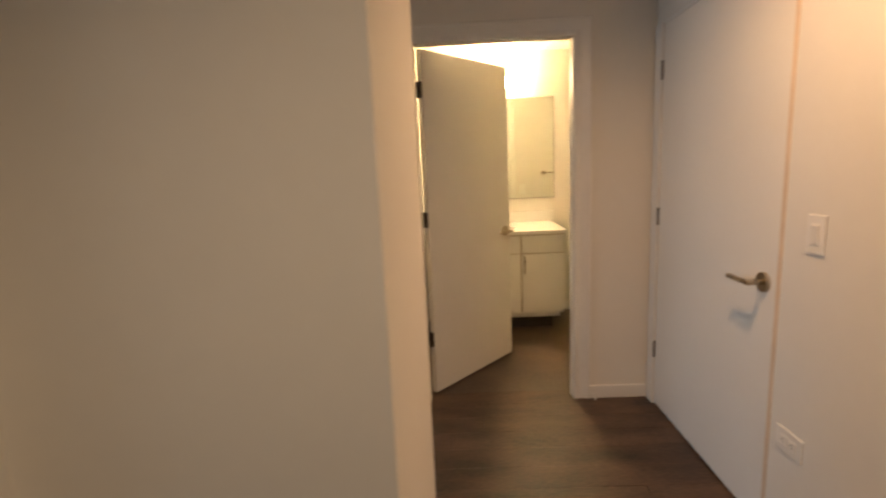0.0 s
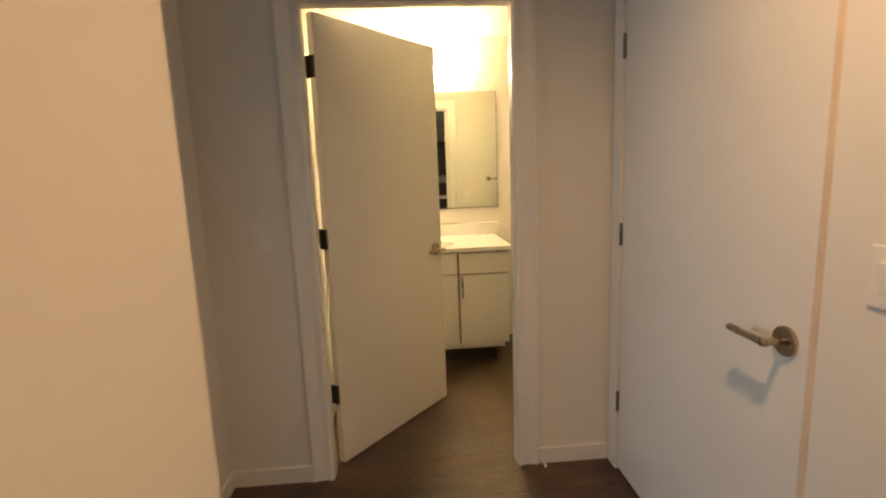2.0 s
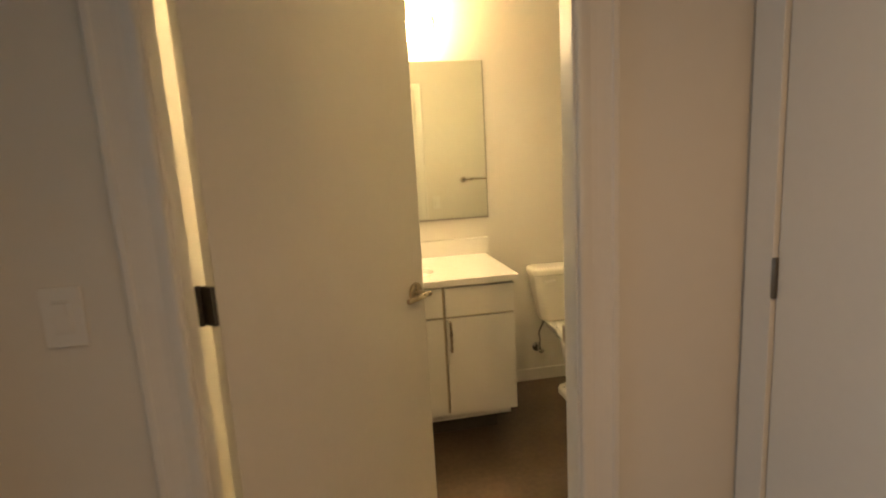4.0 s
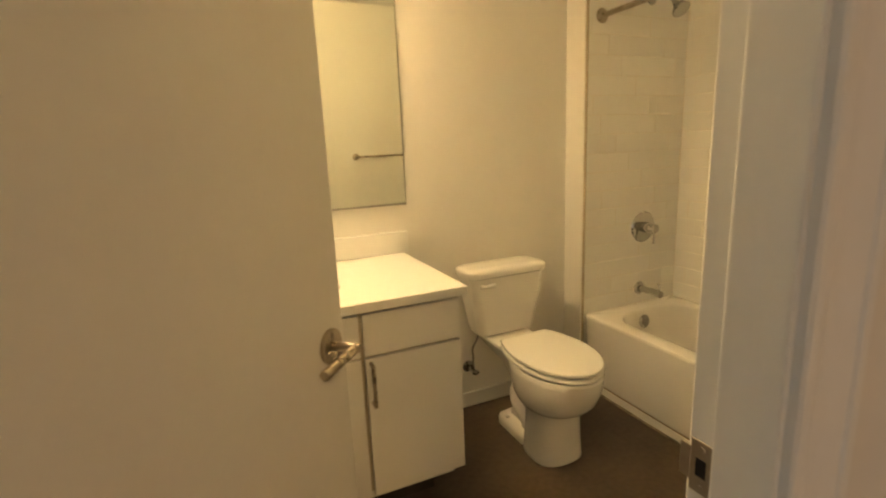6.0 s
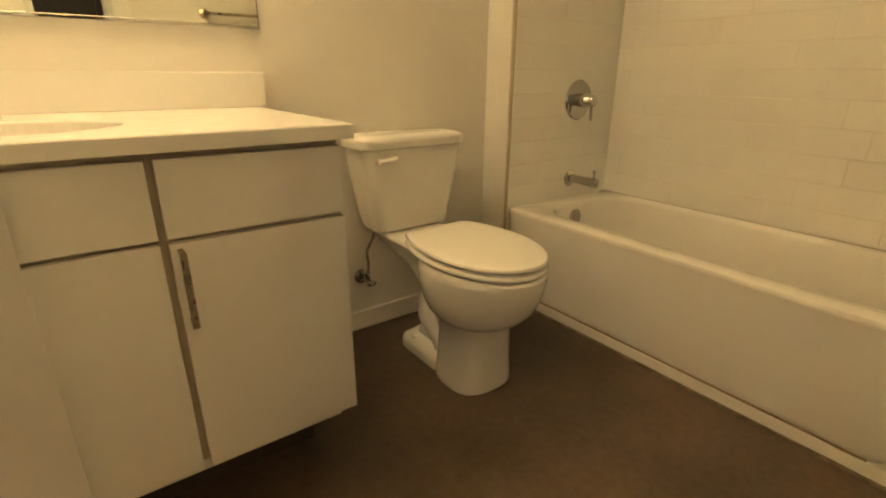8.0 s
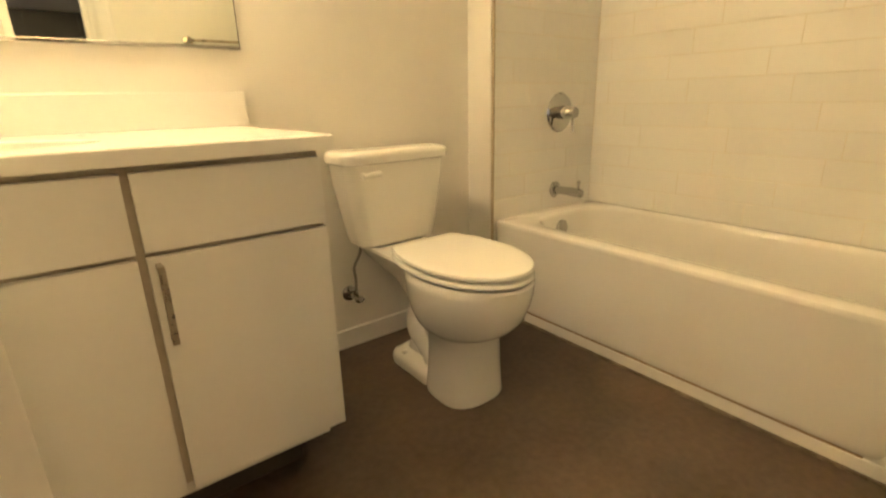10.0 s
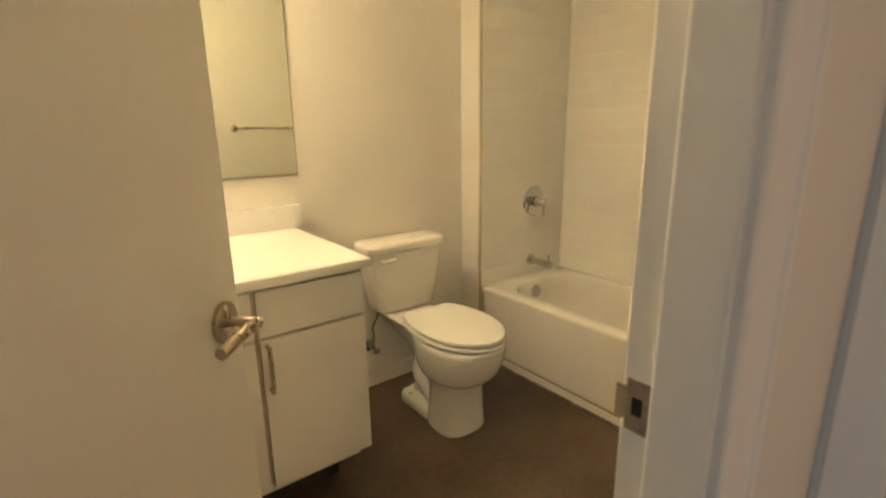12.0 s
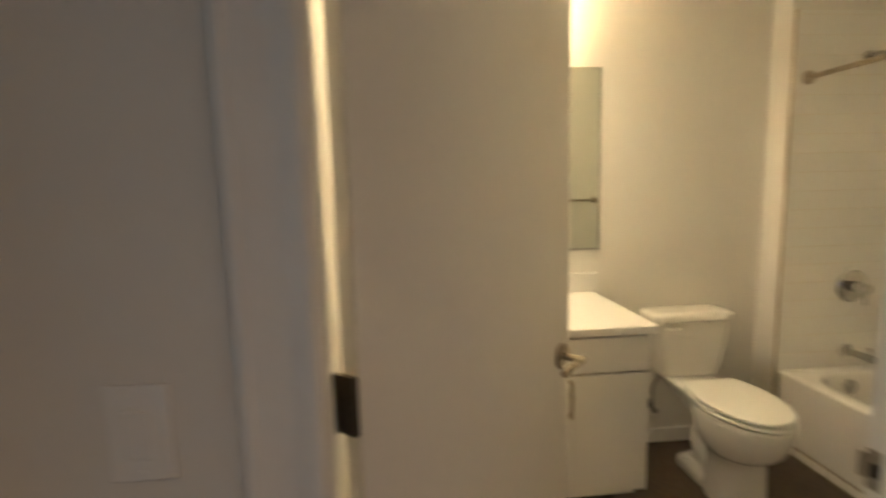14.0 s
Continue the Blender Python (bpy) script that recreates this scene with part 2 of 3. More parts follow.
structure("wall_kitchen", boxes((-3.5, 1.40, KY - 0.1, KY, 0, CEIL)), M_WALL, "pale kitchen wall behind dark cabinets")
structure("ceiling_hall", boxes((-3.5, 2.0, KY - 0.1, HALL_Y, CEIL, CEIL + 0.1)), M_CEIL, "white painted ceiling", "ceiling")
structure("ceiling_bathroom", boxes((BATH_LEFT - 0.1, 2.75, HALL_Y, BACK_Y + 0.1, CEIL + 0.001, CEIL + 0.1)), M_CEIL, "white painted bathroom ceiling", "ceiling")
structure("floor_bathroom", boxes((BATH_LEFT - 0.1, 2.75, 0.0, BACK_Y, -0.06, 0.0)), M_VINYL, "dark grey-brown sheet vinyl bathroom floor", "floor")
floor = structure("floor", boxes((-3.5, 2.0, KY - 0.1, 0.0, -0.10, -0.006)), M_SUBFLOOR, "dark brown wood-look plank floor", "floor")


# ---- door frames and trim ----
def casing(name, frame_path, side, plane, axis, label):
    """Moulded casing round an opening. frame_path: inner corners (along, z); side: +1 or -1, the way it stands proud of the plane."""
    prof = [(0.0, 0.0), (0.0, 0.010), (0.003, 0.0135), (0.010, 0.0145), (0.018, 0.0125), (0.032, 0.0080), (0.046, 0.0080), (0.070, 0.0120), (0.077, 0.0135), (0.080, 0.0175), (0.091, 0.0180), (0.095, 0.0150), (0.096, 0.0)]
    (a0, z0), (_, z1), (a1, _), _ = frame_path
    corners = [((a0, z0), (-1, 0)), ((a0, z1), (-1, 1)), ((a1, z1), (1, 1)), ((a1, z0), (1, 0))]
    rings = []
    for (a, z), (da, dz) in corners:
        ring = []
        for u, v in prof:
            along, up, out = a + u * da, z + u * dz, plane + side * v
            ring.append((along, out, up) if axis == "x" else (out, along, up))
        rings.append(ring)
    return structure(name, bm_loft(rings), M_TRIM, label, "trim")


# bathroom doorway: jambs with stops
frame_1 = tagged(new("door_frame_1"), "white painted rebated frame of the bathroom doorway", "door frame", kind="structure")
part("jamb", boxes((OPEN_L - 0.02, OPEN_L, HALL_Y, BATH_Y, 0, OPEN_T)), M_TRIM, frame_1)
part("jamb", boxes((OPEN_R, OPEN_R + 0.02, HALL_Y, BATH_Y, 0, OPEN_T)), M_TRIM, frame_1)
part("head", boxes((OPEN_L - 0.02, OPEN_R + 0.02, HALL_Y, BATH_Y, OPEN_T, OPEN_T + 0.02)), M_TRIM, frame_1)
part("stop", bm_box(OPEN_L, 0.002, HALL_Y, -0.038, 0, OPEN_T - 0.012, 0.003), M_TRIM, frame_1)
part("stop", bm_box(OPEN_R - 0.018, OPEN_R, HALL_Y, -0.034, 0, OPEN_T - 0.012, 0.005, 3), M_TRIM, frame_1)
part("stop", bm_box(OPEN_L, OPEN_R, HALL_Y, -0.038, OPEN_T - 0.012, OPEN_T, 0.003), M_TRIM, frame_1)
casing("trim_bathroom_door_hall", [(-0.002, 0), (-0.002, 2.044), (0.852, 2.044), (0.852, 0)], -1, HALL_Y, "x", "white moulded casing round the bathroom doorway")
casing("trim_bathroom_door_inside", [(-0.024, 0), (-0.024, 2.062), (0.877, 2.062), (0.877, 0)], 1, BATH_Y, "x", "white moulded casing inside the bathroom")


def strike_plate(parent, m, plate_mat):
    """Latch strike with a lip, in the local xz plane, facing -y."""
    bm = bm_box(-0.016, 0.016, -0.0018, 0.0, -0.035, 0.035, 0.0006, 1)
    bm_box(0.016, 0.030, -0.0018, 0.0, -0.022, 0.022, bm=bm)
    bm.transform(m)
    st = part("strike_plate", bm, plate_mat, parent, "brushed metal strike plate")
    bm = bm_box(-0.006, 0.008, -0.0024, -0.0019, -0.012, 0.012)
    bm.transform(m)
    part("latch_hole", bm, M_HOLE, st)
    for s in (-1, 1):
        bm = bm_turn([(0.0035, 0.0), (0.003, 0.0012)], pose(0, -0.0019, s * 0.026, 90), 10)
        bm.transform(m)
        part("screw", bm, plate_mat, st)


strike_plate(frame_1, pose(OPEN_R, -0.013, 0.926, 0, 0, -90) @ Matrix.Diagonal((-1, 1, 1, 1)), M_STEEL)


def lever_handle(parent, m, flip=1):
    """Round-rose lever set; local +y stands off the door, the lever runs along local x * flip."""
    bm = bm_turn([(0.0, 0), (0.0355, 0), (0.0370, 0.003), (0.0365, 0.0085), (0.0340, 0.0105), (0.0, 0.0105)], pose(0, 0, 0, -90), 36, cap0=False, cap1=False)
    bm.transform(m)
    h = part("handle", bm, M_NICKEL, parent, "satin nickel lever handle on a round rose", True)
    bm = bm_tube([(0, 0.0105, 0), (0, 0.050, 0), (0, 0.0685, 0)], [0.0098, 0.0098, 0.0090], 16)
    bm.transform(m)
    part("neck", bm, M_NICKEL, h, smooth=True)
    bm = bm_tube([(-0.0095 * flip, 0.060, 0), (-0.0085 * flip, 0.060, 0), (0.122 * flip, 0.060, 0), (0.1235 * flip, 0.060, 0)], [0.0088, 0.0098, 0.0098, 0.0088], 18)
    bm.transform(m)
    part("lever", bm, M_NICKEL, h, smooth=True)


def hinge(parent, m, mat=M_DARK):
    """Butt hinge: barrel along z with two leaves, local +x over the leaf, -x over the jamb."""
    bm = bm_turn([(0.0062, -0.047), (0.0068, -0.045), (0.0068, 0.045), (0.0062, 0.047)], Matrix(), 12)
    for z in (-0.027, -0.009, 0.009, 0.027):
        bm_turn([(0.0071, z - 0.0006), (0.0071, z + 0.0006)], Matrix(), 12, bm)
    bm.transform(m)
    b = part("hinge", bm, mat, parent, "dark metal butt hinge", True)
    return b


# bathroom door leaf, ajar inwards
BATH_SWING = 49.3
door_1 = tagged(new("door_1"), "flush white painted bathroom door standing half open", "door", kind="structure")
door_1.matrix_world = pose(-0.008, 0.014, 0, 0, 0, BATH_SWING)
LEAF = 0.842
part("leaf", bm_box(0.014, LEAF, -0.044, -0.008, 0.012, 2.044, 0.002, 2), M_DOOR, door_1)
for z in (0.355, 1.091, 1.828):
    hinge(door_1, pose(0, 0, z))
    part("hinge_leaf", boxes((0.0035, 0.0142, -0.040, -0.004, z - 0.045, z + 0.045)), M_DARK, door_1)
    bm = boxes((OPEN_L, OPEN_L + 0.0025, -0.034, BATH_Y, z - 0.045, z + 0.045))
    tagged(part("hinge_plate", bm, M_DARK, frame_1), "dark metal hinge plate on the jamb")
lever_handle(door_1, pose(LEAF - 0.060, -0.044, 0.933) @ Matrix.Diagonal((1, -1, 1, 1)), -1)
lever_handle(door_1, pose(LEAF - 0.060, -0.008, 0.933), -1)
part("latch_plate", boxes((LEAF - 0.0005, LEAF + 0.001, -0.037, -0.013, 0.905, 0.961)), M_STEEL, door_1)

# closet door, shut
frame_2 = tagged(new("door_frame_2"), "white painted frame of the closet door", "door frame", kind="structure")
part("jamb", bm_box(RIGHT_X - 0.014, 1.40, -0.196, -0.118, 0, 2.066, 0.002), M_TRIM, frame_2)
part("jamb", bm_box(RIGHT_X - 0.004, 1.40, -1.186, -1.170, 0, 2.066, 0.002), M_STRIP, frame_2, "tan edge strip beside the door")
part("head", bm_box(RIGHT_X - 0.002, 1.40, -1.170, -0.196, 2.058, 2.072, 0.002), M_TRIM, frame_2)
part("back_stop", boxes((1.345, 1.36, -1.170, -1.150, 0, 2.05), (1.345, 1.36, -0.216, -0.196, 0, 2.05)), M_TRIM, frame_2)
door_2 = tagged(new("door_2"), "flush white painted closet door, shut", "door", kind="structure")
part("leaf", bm_box(RIGHT_X - 0.002, RIGHT_X + 0.042, -1.1665, -0.1995, 0.010, 2.055, 0.002), M_DOOR, door_2)
for z in (0.330, 1.081, 1.834):
    hinge(door_2, pose(RIGHT_X - 0.008, -0.198, z), M_HINGE)
lever_handle(door_2, pose(RIGHT_X - 0.002, -1.103, 0.936, 0, 0, 90), 1)

# bedroom doorway
frame_3 = tagged(new("door_frame_3"), "white painted frame of the open bedroom doorway", "door frame", kind="structure")
part("jamb", boxes((-0.57, LEFT_X, BED_1, BED_1 + 0.02, 0, 2.042)), M_TRIM, frame_3)
part("jamb", boxes((-0.57, LEFT_X, BED_0 - 0.02, BED_0, 0, 2.042)), M_TRIM, frame_3)
part("head", boxes((-0.57, LEFT_X, BED_0 - 0.02, BED_1 + 0.02, 2.042, 2.062)), M_TRIM, frame_3)
part("stop", bm_box(-0.518, LEFT_X, BED_1 - 0.014, BED_1, 0, 2.03, 0.003), M_TRIM, frame_3)
part("stop", bm_box(-0.518, LEFT_X, BED_0, BED_0 + 0.014, 0, 2.03, 0.003), M_TRIM, frame_3)
casing("trim_bedroom_door", [(BED_0 + 0.004, 0), (BED_0 + 0.004, 2.040), (BED_1 - 0.004, 2.040), (BED_1 - 0.004, 0)], 1, LEFT_X, "y", "white moulded casing round the bedroom doorway")
strike_plate(frame_3, pose(-0.532, BED_1, 0.948) @ Matrix.Diagonal((-1, 1, 1, 1)), M_STEEL)


def baseboard(name, x0, x1, y0, y1):
    structure(name, bm_box(x0, x1, y0, y1, 0, 0.077, 0.003), M_TRIM, "low white painted baseboard", "baseboard")


baseboard("baseboard_1", LEFT_X + 0.012, -0.0985, HALL_Y - 0.012, HALL_Y - 0.0005)
baseboard("baseboard_2", 0.9485, RIGHT_X - 0.015, HALL_Y - 0.012, HALL_Y - 0.0005)
baseboard("baseboard_3", LEFT_X + 0.0005, LEFT_X + 0.012, BED_1 + 0.0925, HALL_Y - 0.0005)
baseboard("baseboard_4", 1.075, 1.999, BACK_Y - 0.012, BACK_Y - 0.0005)
baseboard("baseboard_5", 1.9885, 1.9995, TUB_Y + 0.001, BACK_Y - 0.012)
baseboard("baseboard_6", LEFT_X + 0.012, 0.096, -1.4755, -1.464)
baseboard("baseboard_7", 0.0965, 0.108, -2.203, -1.464)
baseboard("baseboard_8", RIGHT_X - 0.012, RIGHT_X - 0.0005, KY + 0.66, -1.192)


# ---- plates ----
def switch_plate(name, m, label, rocker=True, w=0.076, h=0.122):
    """Wall plate in the local xz plane, facing -y."""
    ob = thing(name, label, "light switch" if rocker else "socket", m)
    part("plate", bm_box(-w / 2, w / 2, -0.006, 0, -h / 2, h / 2, 0.003), M_PLATE, ob)
    if rocker:
        part("rocker_frame", bm_box(-0.0175, 0.0175, -0.0072, -0.005, -0.034, 0.034, 0.001, 1), M_PLATE, ob)
        bm = bm_box(-0.0150, 0.0150, -0.0105, -0.006, -0.0305, 0.0305, 0.002)
        bm.transform(pose(0, 0, 0, 4))
        part("rocker", bm, M_PLATE, ob)
    else:
        for s in (-1, 1):
            bm = bm_box(-0.017, 0.017, -0.0085, -0.005, s * 0.021 - 0.0155, s * 0.021 + 0.0155, 0.003)
            r = part("receptacle", bm, M_PLATE, ob)
            for dx, hh in ((-0.0065, 0.004), (0.0065, 0.0034)):
                part("slot", boxes((dx - 0.001, dx + 0.001, -0.0088, -0.0084, s * 0.021 + 0.002 - hh, s * 0.021 + 0.002 + hh)), M_HOLE, r)
            part("ground_hole", bm_turn([(0.0023, 0), (0.0023, 0.0004)], pose(0, -0.0084, s * 0.021 - 0.0085, 90), 10), M_HOLE, r)
    for s in (-1, 1):
        part("screw", bm_turn([(0.003, 0), (0.0025, 0.001)], pose(0, -0.006, s * (h / 2 - 0.012) if rocker else s * 0.0, 90), 10), M_PLATE, ob)
        if not rocker:
            break
    return ob


switch_plate("light_switch", pose(RIGHT_X, -1.332, 1.139, 0, 0, -90), "white rocker light switch on the hall wall beside the closet")
switch_plate("light_switch", pose(-0.218, HALL_Y, 1.124), "white rocker light switch beside the bathroom doorway")
switch_plate("light_switch", pose(1.054, BATH_Y, 1.076, 0, 0, 180), "white rocker light switch on the bathroom wall")
switch_plate("wall_outlet", pose(RIGHT_X, -1.289, 0.420, 0, 0, -90) @ pose(0, 0, 0, 0, 90, 0), "white duplex outlet plate set sideways on the hall wall", False, 0.082, 0.128)

stop = thing("door_stop", "small white spring door stop on the baseboard", "door stop", pose(0.962, HALL_Y - 0.012, 0.026))
spring = bmesh.new()
bm_turn([(0.010, 0), (0.010, 0.004)], pose(0, 0, 0, 90), 14, spring)
bm_tube([(0.005 * math.cos(a * 0.9), -0.004 - a * 0.0008, 0.005 * math.sin(a * 0.9)) for a in range(60)], 0.0011, 6, spring)
part("spring", spring, M_PLATE, stop, smooth=True)
part("tip", bm_turn([(0.0065, 0), (0.007, 0.004), (0.006, 0.012)], pose(0, -0.051, 0, 90), 14), M_PLATE, stop, smooth=True)


# ---- vanity ----
VX0, VX1, VG = -0.012, 1.062, 0.714     # cabinet ends, joint between its fronts
VF = 1.058                              # face of the fronts
DOOR_B, DOOR_T, DRAW_B, DRAW_T = 0.170, 0.664, 0.674, 0.814
vanity = thing("vanity_cabinet", "white laminate bathroom vanity cabinet with flat fronts", "cabinet", pose(0, 0, 0))
carcass = boxes((VX0, VX1, VF + 0.021, BACK_Y - 0.001, DOOR_B + 0.004, 0.828))
part("body", carcass, M_CAB, vanity)
part("face_frame", boxes((VX0 + 0.001, VX1 - 0.002, VF + 0.0185, VF + 0.0208, DOOR_B + 0.005, 0.827)), M_GAP, vanity, "face frame coloured brown for the shade in the gaps")
part("toe_kick", boxes((VX0 + 0.002, VX1 - 0.022, VF + 0.056, VF + 0.071, 0.118, DOOR_B + 0.0035)), M_CAB, vanity)
# near-black board put in for the shade below the cabinet
part("toe_shade", boxes((VX0 + 0.002, VX1 - 0.070, VF + 0.150, VF + 0.165, 0.0, DOOR_B + 0.003)), M_TOE, vanity, "dark strip standing for the shade under the toe kick")


def pull(parent, x, z0, z1):
    bm = bm_box(x - 0.006, x + 0.006, VF - 0.033, VF - 0.025, z0, z1, 0.002)
    for z in (z0 + 0.006, z1 - 0.006):
        bm_box(x - 0.005, x + 0.005, VF - 0.028, VF + 0.001, z - 0.005, z + 0.005, 0.001, 1, bm)
    part("pull", bm, M_NICKEL, parent, "satin nickel bar pull")


for x0, x1, hx in ((VG + 0.007, VX1 - 0.002, VG + 0.023), (0.357, VG - 0.007, 0.383), (VX0 + 0.002, 0.345, 0.319)):
    d = part("cabinet_door", bm_box(x0, x1, VF, VF + 0.018, DOOR_B, DOOR_T, 0.0012, 2), M_CAB, vanity)
    pull(d, hx, 0.505, 0.655)
part("drawer_front", bm_box(VG + 0.007, VX1 - 0.002, VF, VF + 0.018, DRAW_B, DRAW_T, 0.0012, 2), M_CAB, vanity)
part("drawer_front", bm_box(VX0 + 0.002, VG - 0.007, VF, VF + 0.018, DRAW_B, DRAW_T, 0.0012, 2), M_CAB, vanity)

# worktop with an oval cut-out, backsplash, basin, tap
CT_Z, CT_T = 0.858, 0.030
SINK = (0.475, 1.285, 0.228, 0.158)     # centre, half length, half depth
counter = thing("vanity_countertop", "white quartz vanity countertop with backsplash", "countertop", pose(0, 0, 0))


def oval(z, grow=0.0, k=64):
    return [Vector((SINK[0] + (SINK[2] + grow) * math.cos(2 * math.pi * i / k), SINK[1] + (SINK[3] + grow) * math.sin(2 * math.pi * i / k), z)) for i in range(k)]


def square_round(z, inset, k=64):
    x0, x1, y0, y1 = VX0 - 0.02 + inset, 1.084 - inset, 1.040 + inset, BACK_Y - 0.001 - inset
    pts = []
    for i in range(k):
        a = 2 * math.pi * i / k
        dx, dy = math.cos(a) * SINK[2], math.sin(a) * SINK[3]
        s = min((x1 - SINK[0]) / dx if dx > 1e-9 else 1e9, (x0 - SINK[0]) / dx if dx < -1e-9 else 1e9, (y1 - SINK[1]) / dy if dy > 1e-9 else 1e9, (y0 - SINK[1]) / dy if dy < -1e-9 else 1e9)
        pts.append(Vector((SINK[0] + dx * s, SINK[1] + dy * s, z)))
    for cx in (x0, x1):
        for cy in (y0, y1):
            j = min(range(k), key=lambda q: (pts[q].x - cx) ** 2 + (pts[q].y - cy) ** 2)
            pts[j] = Vector((cx, cy, z))
    return pts


slab = bm_loft([oval(CT_Z - CT_T), oval(CT_Z - 0.003), oval(CT_Z, 0.003), square_round(CT_Z, 0.003), square_round(CT_Z - 0.003, 0), square_round(CT_Z - CT_T, 0), oval(CT_Z - CT_T)], False, False)
part("slab", slab, M_QUARTZ, counter)
part("backsplash", bm_box(VX0 - 0.02, 1.104, BACK_Y - 0.024, BACK_Y - 0.001, CT_Z + 0.0005, CT_Z + 0.098, 0.002), M_QUARTZ, counter)
sink = thing("sink_basin", "white oval undermount basin", "sink", pose(0, 0, 0))
rings = [oval(CT_Z - CT_T - 0.001, g) for g in (0.02, 0.002)]
for s, z in ((0.0, -0.04), (-0.012, -0.075), (-0.035, -0.11), (-0.075, -0.135), (-0.12, -0.145)):
    rings.append(oval(CT_Z + z - 0.02, s))
part("bowl", bm_loft(rings, False, True), M_PORC, sink, smooth=True)
part("drain", bm_turn([(0.022, 0), (0.022, 0.002), (0.016, 0.003)], pose(SINK[0], SINK[1], CT_Z - 0.1645), 20), M_CHROME, sink, smooth=True)
tap = thing("basin_tap", "chrome single-lever basin tap on the countertop", "tap", pose(SINK[0], 1.545, CT_Z))
part("base", bm_turn([(0.026, 0), (0.026, 0.004), (0.021, 0.008), (0.020, 0.085), (0.018, 0.092)], Matrix(), 24), M_CHROME, tap, smooth=True)
part("spout", bm_tube(bend([(0, 0, 0.06), (0, -0.04, 0.095), (0, -0.09, 0.098), (0, -0.125, 0.082)]), 0.011, 14), M_CHROME, tap, smooth=True)
part("lever", bm_tube(bend([(0, 0, 0.09), (0, 0.004, 0.105), (0, 0.045, 0.135)]), 0.006, 10), M_CHROME, tap, smooth=True)

# mirror
mirror = thing("wall_mirror", "large frameless wall mirror above the vanity", "mirror", pose(0, 0, 0))
part("glass", boxes((0.02, 1.110, BACK_Y - 0.0065, BACK_Y - 0.002, 1.084, 1.976)), M_MIRROR, mirror)
part("edge", boxes((1.1102, 1.1125, BACK_Y - 0.0060, BACK_Y - 0.001, 1.082, 1.976)), M_BEVEL, mirror, "dark polished edge")
part("channel", bm_box(0.02, 1.1125, BACK_Y - 0.0105, BACK_Y - 0.001, 1.074, 1.083, 0.001, 1), M_CHROME, mirror, "thin metal channel under the glass")

# vanity light
vl = thing("vanity_light", "lit warm glass trough light above the mirror", "wall lamp", pose(0.555, BACK_Y, 2.085))
part("backplate", bm_box(-0.10, 0.10, -0.022, -0.001, -0.055, 0.055, 0.004), M_CHROME, vl)
part("arm", bm_box(-0.02, 0.02, -0.165, -0.02, -0.012, 0.012, 0.002), M_CHROME, vl)
part("lamp_tube", bm_tube([(-0.225, -0.228, 0.012), (0.225, -0.228, 0.012)], 0.028, 24), M_GLOW, vl, "glowing lamp tube", True)


def trough(x, r0, r1, n=14):
    """Cross-section of an upward-open half shell."""
    arc = [radians(180 + 180 * i / n) for i in range(n + 1)]
    return [Vector((x, -0.228 + r1 * math.cos(q), 0.004 + r1 * math.sin(q))) for q in arc] + [Vector((x, -0.228 + r0 * math.cos(q), 0.004 + r0 * math.sin(q))) for q in reversed(arc)]


part("shade", bm_loft([trough(-0.235, 0.055, 0.060), trough(0.235, 0.055, 0.060)]), M_SHADE, vl, "glowing frosted glass trough", True)
for s in (-1, 1):
    part("end_cap", bm_turn([(0.062, 0), (0.062, 0.008), (0.055, 0.014), (0.010, 0.016)], pose(s * 0.235, -0.228, 0.004, 0, 90 * s), 28), M_CHROME, vl, "chrome end cap", True)

# ---- toilet ----
TX = 1.524
toilet = thing("toilet", "white two-piece toilet with the lid down", "toilet", pose(TX, 0, 0))


def egg(cy, hx, front, back, z, k=44, e=2.0, eb=2.0, cx=0.0):
    pts = []
    for i in range(k):
        a = 2 * math.pi * i / k
        c, s = math.cos(a), math.sin(a)
        q = e if c > 0 else eb
        x = hx * math.copysign(abs(s) ** (2 / q), s)
        y = cy - (front if c > 0 else back) * math.copysign(abs(c) ** (2 / q), c)
        pts.append(Vector((x + cx, y, z)))
    return pts


bowl = bm_loft([
    egg(1.170, 0.113, 0.096, 0.130, 0.0, eb=3.0, e=2.6, cx=0.020), egg(1.170, 0.115, 0.098, 0.132, 0.006, eb=3.0, e=2.6, cx=0.020), egg(1.170, 0.113, 0.096, 0.130, 0.022, eb=3.0, e=2.6, cx=0.020),
    egg(1.168, 0.107, 0.094, 0.124, 0.10, eb=3.0, e=2.5, cx=0.019), egg(1.166, 0.105, 0.093, 0.120, 0.18, eb=3.0, e=2.4, cx=0.018), egg(1.165, 0.105, 0.096, 0.120, 0.222, eb=2.8, e=2.3, cx=0.015),
    egg(1.165, 0.110, 0.110, 0.125, 0.238, e=2.2, cx=0.009), egg(1.165, 0.129, 0.155, 0.145, 0.256, e=2.1, cx=0.002), egg(1.165, 0.144, 0.190, 0.165, 0.282, e=2.1),
    egg(1.165, 0.155, 0.217, 0.182, 0.315, e=2.1), egg(1.165, 0.162, 0.236, 0.195, 0.36, e=2.1),
    egg(1.165, 0.166, 0.247, 0.200, 0.405, e=2.1), egg(1.165, 0.166, 0.249, 0.200, 0.43, e=2.1), egg(1.165, 0.161, 0.244, 0.195, 0.437, e=2.1)])
part("bowl", bowl, M_PORC, toilet, smooth=True)
